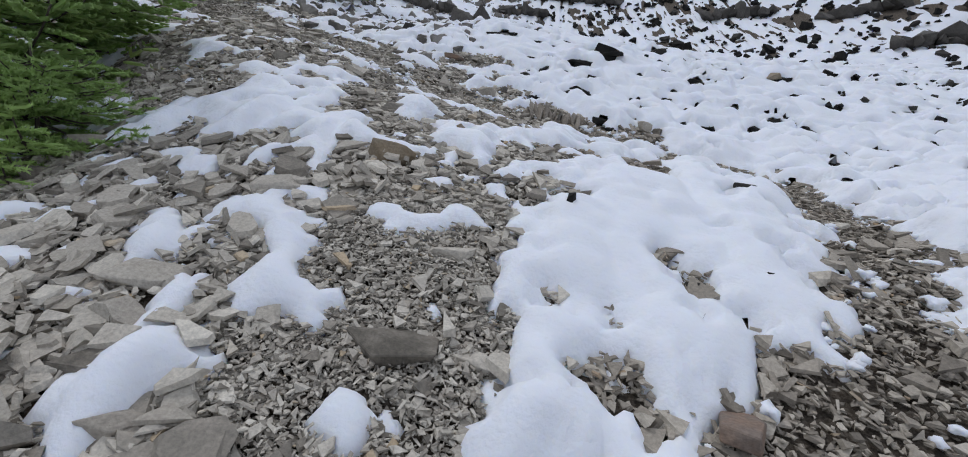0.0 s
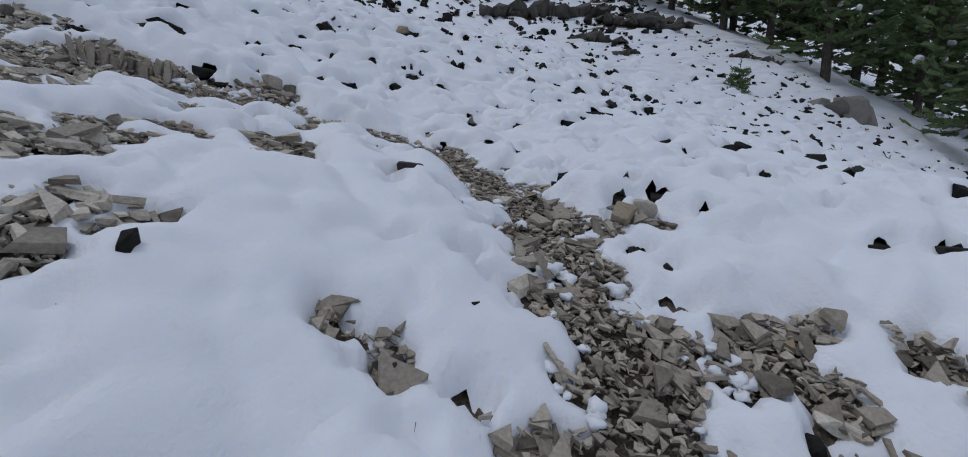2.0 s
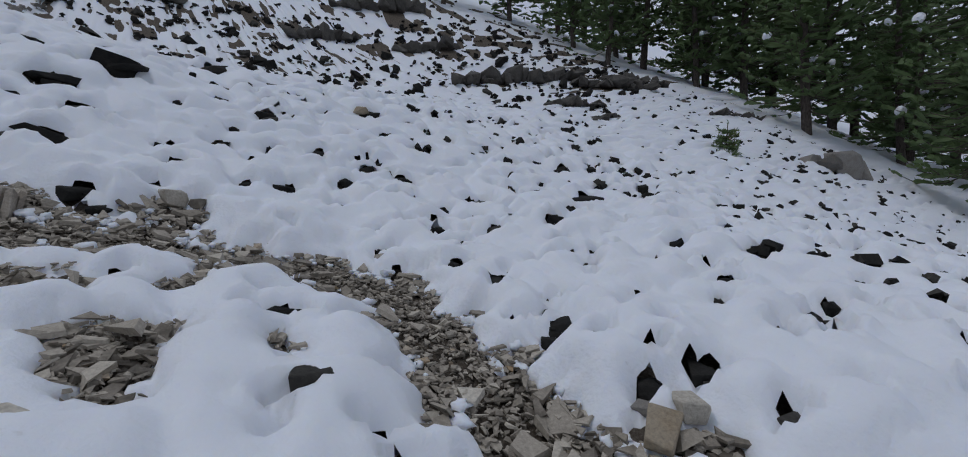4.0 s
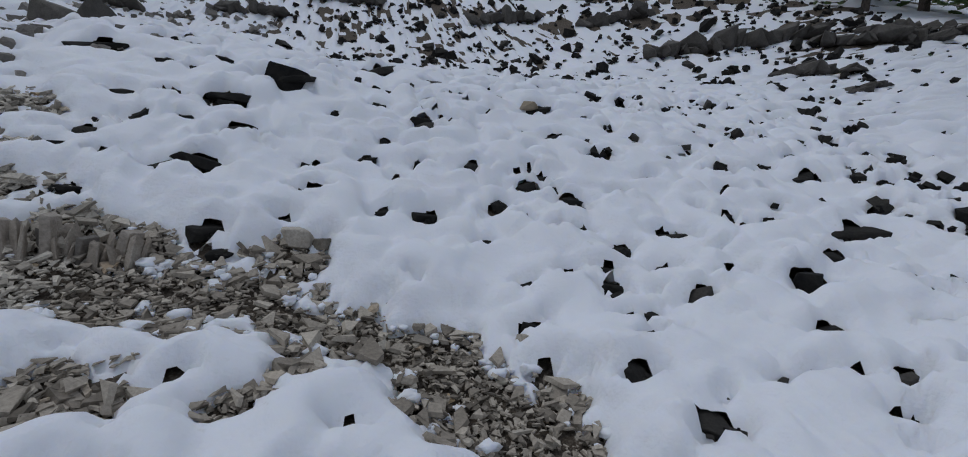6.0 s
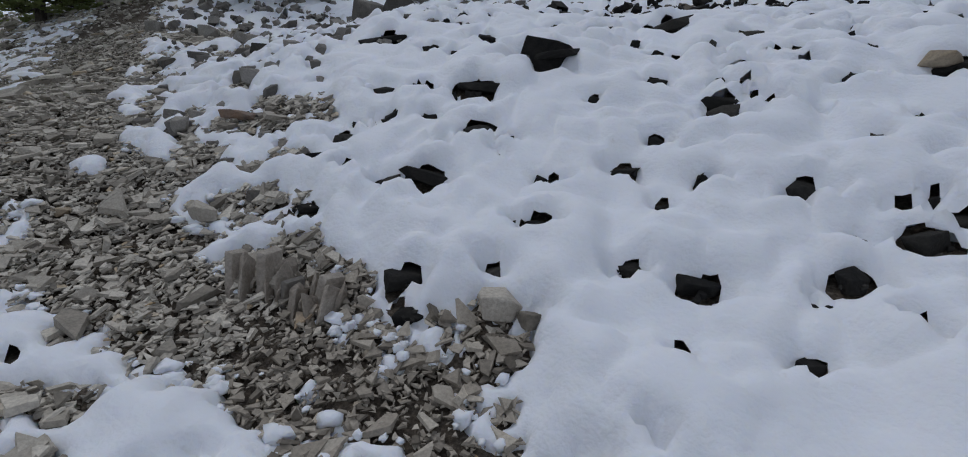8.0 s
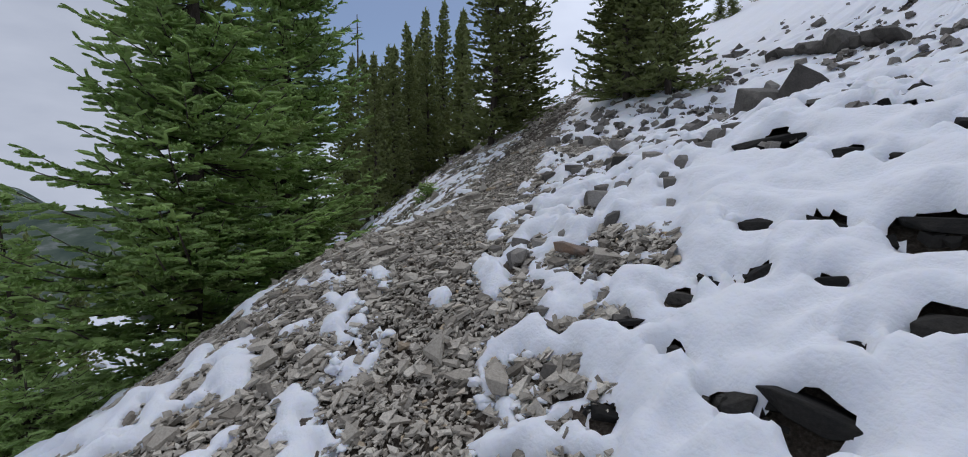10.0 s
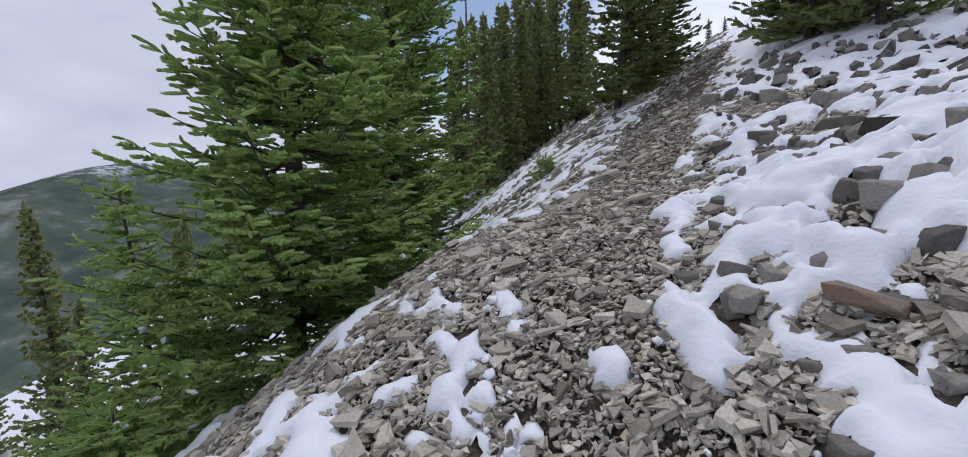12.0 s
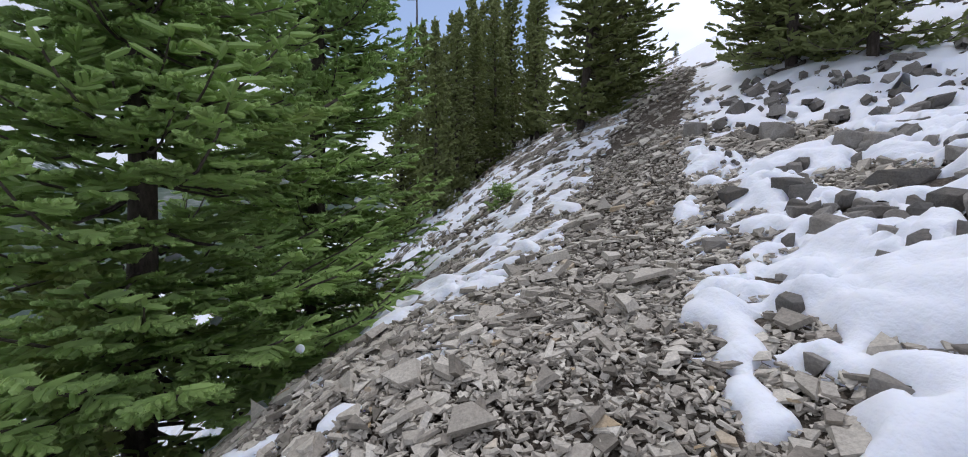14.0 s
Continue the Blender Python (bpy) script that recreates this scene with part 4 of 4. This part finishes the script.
def conifer(name, x, y, tall, spread, seed, label, needle=NEEDLE, whorl=0.22, step=0.07, blade=0.05, per=3.0, bare=0.05, core=0.011, thick=(6, 9), dusted=0.0, heap=1.0, taper=0.8, category="tree", z=None, wide=0.011, droop=0.22, subs=(0.4, 0.75), layer=0.5, plump=False):
    """A spruce or fir: trunk, limbs in whorls, and twigs thick with needles."""
    r = np.random.RandomState(seed)
    root = tagged(new(name), label, category)
    root.matrix_world = pose(x, y, float(height(x, y)) - 0.15 if z is None else z)
    hs = np.linspace(0, tall, 12)
    rad = 0.0125 * tall * (1 - hs / tall) ** 0.8 + 0.006
    lean = np.stack([0.03 * tall * np.sin(hs / tall * 2 + seed), 0.02 * tall * np.sin(hs / tall * 3), hs], -1) * (1, 1, 1)
    lean[:, :2] -= lean[0, :2]
    v, f = tube(lean, rad, 8)
    child("trunk", mesh_from("trunk", v, f, BARK, True), root)
    limbs, starts, ends = [], [], []
    h = bare * tall + 0.1
    while h < tall - 0.12:
        k = h / tall
        reach = spread * min(1.0, (1 - k) ** taper) * (0.75 + 0.25 * min(1, k / 0.12))
        for b in range(int(r.randint(*thick))):
            ang = r.uniform(0, 2 * np.pi)
            length = reach * r.uniform(0.68, 1.06) + 0.06
            hh = h + r.uniform(-layer, layer) * whorl
            rise = 0.35 * k - droop + r.uniform(-0.1, 0.1)
            t = np.linspace(0, 1, 6 if blade < 0.06 else 4)
            out = length * t
            up = length * (rise * t + 0.28 * t * t * (1.2 - k) * r.uniform(0.6, 1.2) - 0.12 * np.sin(t * np.pi))
            bend = r.uniform(-0.12, 0.12) * length * t * t
            cx, cy = np.interp(hh, hs, lean[:, 0]), np.interp(hh, hs, lean[:, 1])
            pts = np.stack([cx + out * np.cos(ang) - bend * np.sin(ang), cy + out * np.sin(ang) + bend * np.cos(ang), hh + up], -1)
            limbs.append(tube(pts, 0.009 * length * (1 - 0.8 * t) + 0.003, 3))
            n = max(3, int(length * 0.85 / step))
            tt = np.linspace(0.1, 1.0, n) + r.uniform(-0.3, 0.3, n) * step / length
            tt = np.clip(tt, 0.06, 1)
            base = np.stack([np.interp(tt, t, pts[:, c]) for c in range(3)], -1)
            ahead = np.array([np.cos(ang), np.sin(ang), 0.1])
            cross = np.array([-np.sin(ang), np.cos(ang), 0.0])
            sgn = np.where(np.arange(n) % 2 == 0, 1.0, -1.0)
            tl = (0.34 * length * (1.05 - tt) + 0.085 + 0.025 * length) * r.uniform(0.7, 1.25, n)
            way = ahead * r.uniform(0.5, 1.0, (n, 1)) + cross * sgn[:, None] * r.uniform(0.7, 1.1, (n, 1)) + np.array([0, 0, 1]) * r.uniform(-0.22, 0.34, (n, 1))
            way /= np.linalg.norm(way, axis=1, keepdims=True)
            tip = base + way * tl[:, None]
            m = tl > 2.6 * step
            starts.append(np.where(m[:, None], base + 0.55 * (tip - base), base) if plump else base)
            ends.append(tip)
            if m.any():
                for frac in subs:
                    mid = base[m] + (tip[m] - base[m]) * frac
                    for sg in (-1, 1):
                        w2 = way[m] * 0.8 + sg * np.cross(way[m], (0, 0, 1)) * 0.8 + r.normal(0, 0.16, (m.sum(), 3))
                        w2 /= np.linalg.norm(w2, axis=1, keepdims=True)
                        starts.append(mid)
                        reach2 = tl[m] * (1.05 - frac) * r.uniform(0.45, 0.75, m.sum())
                        ends.append(mid + w2 * (np.clip(reach2, 0.06, 0.15) if plump else reach2)[:, None])
            starts.append(pts[-1:] - 0.35 * (pts[-1:] - pts[-2:-1]))
            ends.append(pts[-1:])
        h += whorl * r.uniform(0.8, 1.2) * (1 - 0.45 * k)
    starts.append(np.array([[lean[-2, 0], lean[-2, 1], tall * 0.93]]))
    ends.append(np.array([[lean[-1, 0], lean[-1, 1], tall * 1.03]]))
    v, f = joined(limbs)
    child("branchwood", mesh_from("branchwood", v, f, BARK), root, kind="stuff")
    a, b = np.concatenate(starts), np.concatenate(ends)
    ln = np.linalg.norm(b - a, axis=1)
    cnt = np.maximum(2, (ln / blade * per * 2.2)).astype(int)
    who = np.repeat(np.arange(len(a)), cnt)
    n = len(who)
    pos = r.rand(n)
    pos = pos**0.85
    d = ((b - a) / np.maximum(ln, 1e-6)[:, None])[who]
    p = a[who] + (b - a)[who] * pos[:, None]
    rnd = r.normal(0, 1, (n, 3))
    rnd[:, 2] += 0.35
    rnd -= d * (rnd * d).sum(1, keepdims=True)
    rnd /= np.linalg.norm(rnd, axis=1, keepdims=True)
    tipw = d * 0.6 + rnd * 0.85
    side = np.cross(tipw, r.normal(0, 1, (n, 3)))
    side /= np.linalg.norm(side, axis=1, keepdims=True)
    size = blade * r.uniform(0.65, 1.2, n)
    w = (wide * r.uniform(0.7, 1.3, n))[:, None]
    up = np.cross(b - a, (0.3, 0.5, 0.8))
    up *= core / np.maximum(np.linalg.norm(up, axis=1, keepdims=True), 1e-6)
    ov = np.cross((b - a) / np.maximum(ln, 1e-6)[:, None], up)
    rows = [(0.0, 0.6), (0.4, 1.0), (0.84, 0.85)] if plump else [(0.0, 0.7), (0.75, 1.0)]
    sides = 4 if plump else 3
    turn = 2 * np.pi / sides * np.arange(sides)
    ring = np.stack([a + (b - a) * k + q * (math.cos(g) * up + math.sin(g) * ov) for k, q in rows for g in turn] + [b], 1)
    faces, last = [], len(rows) * sides
    for i in range(sides):
        j = (i + 1) % sides
        for k in range(0, last - sides, sides):
            faces += [(k + i, k + j, k + sides + j), (k + i, k + sides + j, k + sides + i)]
        faces.append((last - sides + i, last - sides + j, last))
    cores = np.array(faces)[None] + (last + 1) * np.arange(len(a))[:, None, None]
    tri = np.stack([p - side * w * 0.5, p + side * w * 0.5, p + tipw * size[:, None]], 1).reshape(-1, 3)
    v, f = joined([(tri, np.arange(len(tri)).reshape(-1, 3)), (ring.reshape(-1, 3), cores.reshape(-1, 3))])
    child("crown", mesh_from("crown", v, f, needle), root, kind="stuff")
    if dusted:
        pick = np.nonzero((r.rand(len(a)) < 2 * dusted) & (ln > 0.08) & (np.abs(b - a)[:, 2] < 0.25 * ln))[0]
        lift = np.array([0, 0, 1.4 * core])
        heaps = []
        for i in pick:
            ts = np.linspace(0.1, 1.0, 7)
            line = a[i] + (b[i] - a[i]) * ts[:, None] + lift + r.normal(0, 0.12 * core, (7, 3))
            heaps.append(tube(line, core * heap * np.array([0.3, 1.2, 1.8, 1.5, 2.0, 1.3, 0.3]) * r.uniform(0.7, 1.2, 7), 9))
        v, f = joined(heaps)
        child("snow", mesh_from("snow", v, f, SNOW, True), root, "clumps of snow on the branches", "stuff")
    return root


def far_tree(proto, x, y, scale, label="", group=""):
    ob = copy_thing(proto, pose(x, y, float(height(x, y)) - 0.2, 0, 0, (x * 97 + y * 31) % 360))
    ob.scale = (scale, scale, scale * (0.9 + 0.2 * abs(math.sin(x * 3.1 + y))))
    return tagged(ob, label, group=group)


conifer("fir_tree", -4.54, 3.75, 8.8, 2.3, 3, "large bushy green fir beside the trail", taper=1.05, whorl=0.4, layer=0.28, step=0.08, blade=0.027, per=0.85, bare=0.0, wide=0.01, core=0.0175, plump=True, thick=(11, 15), subs=(0.12, 0.3, 0.48, 0.66, 0.84), dusted=0.0016, heap=1.0)
conifer("fir_tree", -7.9, 4.8, 11.5, 2.25, 4, "tall dense green fir behind another", whorl=0.36, step=0.085, blade=0.055, per=0.8, bare=0.02, wide=0.018, core=0.023, thick=(10, 14), layer=0.3, subs=(0.3, 0.6, 0.9), dusted=0.002, heap=1.0)
conifer("fir_tree", -6.2, 1.5, 4.3, 1.2, 5, "smaller green fir lower down the slope", whorl=0.24, step=0.09, blade=0.06, per=0.6, bare=0.02, wide=0.02, core=0.026, thick=(7, 10))
A = conifer("spruce_tree", -10.3, 10.6, 7.6, 1.6, 6, "dense olive spruce beside the upper trail", NEEDLE_OLIVE, whorl=0.27, step=0.115, blade=0.07, per=0.6, bare=0.07, wide=0.032, core=0.034, droop=0.3, thick=(7, 10))
B = conifer("spruce_tree", -22.5, 11.5, 8.6, 1.3, 7, "tall slim dark spruce in a stand", NEEDLE_OLIVE, whorl=0.36, step=0.18, blade=0.12, per=0.45, bare=0.08, wide=0.055, core=0.07, thick=(9, 13))
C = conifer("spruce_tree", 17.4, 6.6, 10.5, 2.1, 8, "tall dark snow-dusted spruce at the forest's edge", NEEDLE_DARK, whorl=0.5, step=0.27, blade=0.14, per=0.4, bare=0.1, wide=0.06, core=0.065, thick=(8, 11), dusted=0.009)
far_tree(A, -11.2, 12.0, 1.0, "dense olive spruce with bare lower trunk")
far_tree(A, -6.6, 12.4, 0.9, "bushy olive spruce above the trail")
far_tree(A, -5.5, 12.6, 0.8, "bushy olive spruce above the trail")
far_tree(A, -7.4, 13.2, 0.7, "bushy olive spruce above the trail")
for x, y, s in ((-20.5, 9.8, 0.8), (-19.5, 11.6, 0.85), (-21.0, 13.2, 0.9), (-18.6, 13.0, 0.72), (-24.5, 12.8, 1.0), (-25, 10.2, 0.85), (-26, 14.6, 1.0), (-17.5, 11.0, 0.7), (-16.2, 12.2, 0.75), (-22.2, 14.8, 0.85), (-27, 12, 0.8), (-15.2, 9.0, 0.7), (-17.0, 8.2, 0.8), (-14.2, 8.0, 0.62), (-15.6, 7.3, 0.72), (-18.2, 9.5, 0.85), (-19.4, 8.2, 0.8), (-16.4, 10.0, 0.75)):
    far_tree(B, x, y, s, "tall slim dark spruce in a stand", "spruces of the stand")
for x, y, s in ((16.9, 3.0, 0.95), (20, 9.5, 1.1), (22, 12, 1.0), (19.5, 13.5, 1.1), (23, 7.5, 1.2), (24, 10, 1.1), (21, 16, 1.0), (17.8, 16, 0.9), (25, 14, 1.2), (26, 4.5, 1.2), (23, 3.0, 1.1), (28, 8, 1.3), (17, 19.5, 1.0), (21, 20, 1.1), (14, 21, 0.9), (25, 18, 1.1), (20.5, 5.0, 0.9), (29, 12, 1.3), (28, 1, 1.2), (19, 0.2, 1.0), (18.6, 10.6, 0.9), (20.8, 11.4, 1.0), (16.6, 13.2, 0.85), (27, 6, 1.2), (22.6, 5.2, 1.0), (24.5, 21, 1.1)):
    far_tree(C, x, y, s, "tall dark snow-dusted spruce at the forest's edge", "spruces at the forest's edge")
for x, y, s in ((-23.5, 23.2, 0.2), (-22.8, 23.6, 0.16), (-14, 25, 0.28), (-11.5, 24.5, 0.4), (-9.6, 24.5, 0.45), (-12.6, 24, 0.3)):
    far_tree(A, x, y, s, "small spruce on the skyline")
for x, y, s in ((-9.5, 3.6, 0.42), (-11.5, 0.5, 0.5), (-10, -2.2, 0.66), (-8.6, -0.6, 0.42), (-13.5, 3.5, 0.55), (-14.5, -1.5, 0.6), (-17, 2, 0.6), (-13, -6, 0.6), (-19, -3, 0.6)):
    far_tree(B, x, y, s, "dark spruce lower on the slope")
conifer("fir_sapling", 10.85, 5.95, 0.85, 0.28, 12, "tiny fir sapling standing in snow", NEEDLE_DARK, whorl=0.1, step=0.05, blade=0.07, per=1.2, bare=0.05, wide=0.02, category="sapling")
conifer("fir_sapling", -8.5, 8.05, 0.6, 0.28, 13, "tiny green fir sapling on the scree", whorl=0.09, step=0.05, blade=0.06, per=1.8, bare=0.0, wide=0.016, category="sapling")
conifer("fir_shrub", -2.95, 2.85, 0.95, 1.0, 14, "low spreading fir branches with snow on them", whorl=0.09, step=0.06, blade=0.034, per=2.0, bare=0.0, category="shrub", taper=0.5, dusted=0.01, wide=0.009)


def snag(x, y, tall):
    """A bare dead trunk with a few broken limbs."""
    r = np.random.RandomState(9)
    root = tagged(new("dead_tree"), "bare grey dead tree trunk among the spruces", "tree")
    root.matrix_world = pose(x, y, float(height(x, y)) - 0.2, 0, 4, 0)
    hs = np.linspace(0, tall, 8)
    v, f = tube(np.stack([0.1 * np.sin(hs), 0 * hs, hs], -1), 0.11 * (1 - hs / tall) + 0.02, 7)
    child("trunk", mesh_from("trunk", v, f, BARK, True), root)
    for k in range(22):
        h, a, ln = r.uniform(0.35, 0.97) * tall, r.uniform(0, 6.28), r.uniform(0.2, 0.7)
        t = np.linspace(0, 1, 3)
        v, f = tube(np.stack([ln * t * math.cos(a), ln * t * math.sin(a), h - 0.2 * ln * t], -1), 0.015 * (1 - 0.7 * t), 4)
        child("limb", mesh_from("limb", v, f, BARK), root)


snag(-20.5, 8.5, 9.5)


# ---- the far side of the valley ----
def far_mountain():
    m = Mat("far forested mountain", rough=1.0, spec=0.0)
    n = m.noise(0.012, 8, 0.65)
    z = m.node("ShaderNodeSeparateXYZ")
    m.link(m.pos, z.inputs[0])
    c = m.ramp(n, (0.35, (0.05, 0.072, 0.06)), (0.55, (0.095, 0.12, 0.095)), (0.7, (0.22, 0.23, 0.225)))
    patch = m.math("MULTIPLY", m.ramp(m.noise(0.02, 6, 0.7), (0.5, (0, 0, 0)), (0.56, (1, 1, 1))), m.ramp(m.math("MULTIPLY", z.outputs[2], 0.009), (0.15, (0, 0, 0)), (0.7, (1, 1, 1))))
    mat = m.done(m.mix(patch, c, (0.62, 0.65, 0.70)))
    us, vs = np.linspace(-1800, 1500, 140), np.linspace(-1900, -600, 90)
    U, V = np.meshgrid(us, vs, indexing="ij")
    k = np.clip((-V - 600) / 1000, 0, 1)
    ridge = -14 + 94 * np.exp(-(((U + 740) / np.where(U < -740, 220, 100)) ** 2)) + 30 * smooth(-700, -300, U) + 5 * vnoise(U, V, 0.006, 1)
    Z = -260 + (ridge + 260) * np.sin(np.minimum(k, 1) * np.pi / 2) ** 1.2 + 9 * fbm(U, V, 0.008, 4, 2) * k * (1.15 - k)
    v, q = sheet(us, vs, Z)
    tagged(new("backdrop_mountain", mesh_from("backdrop_mountain", v[:, [1, 0, 2]], q[:, ::-1], mat, True)), "distant forested mountain with patches of snow", "mountain", kind="structure")


far_mountain()
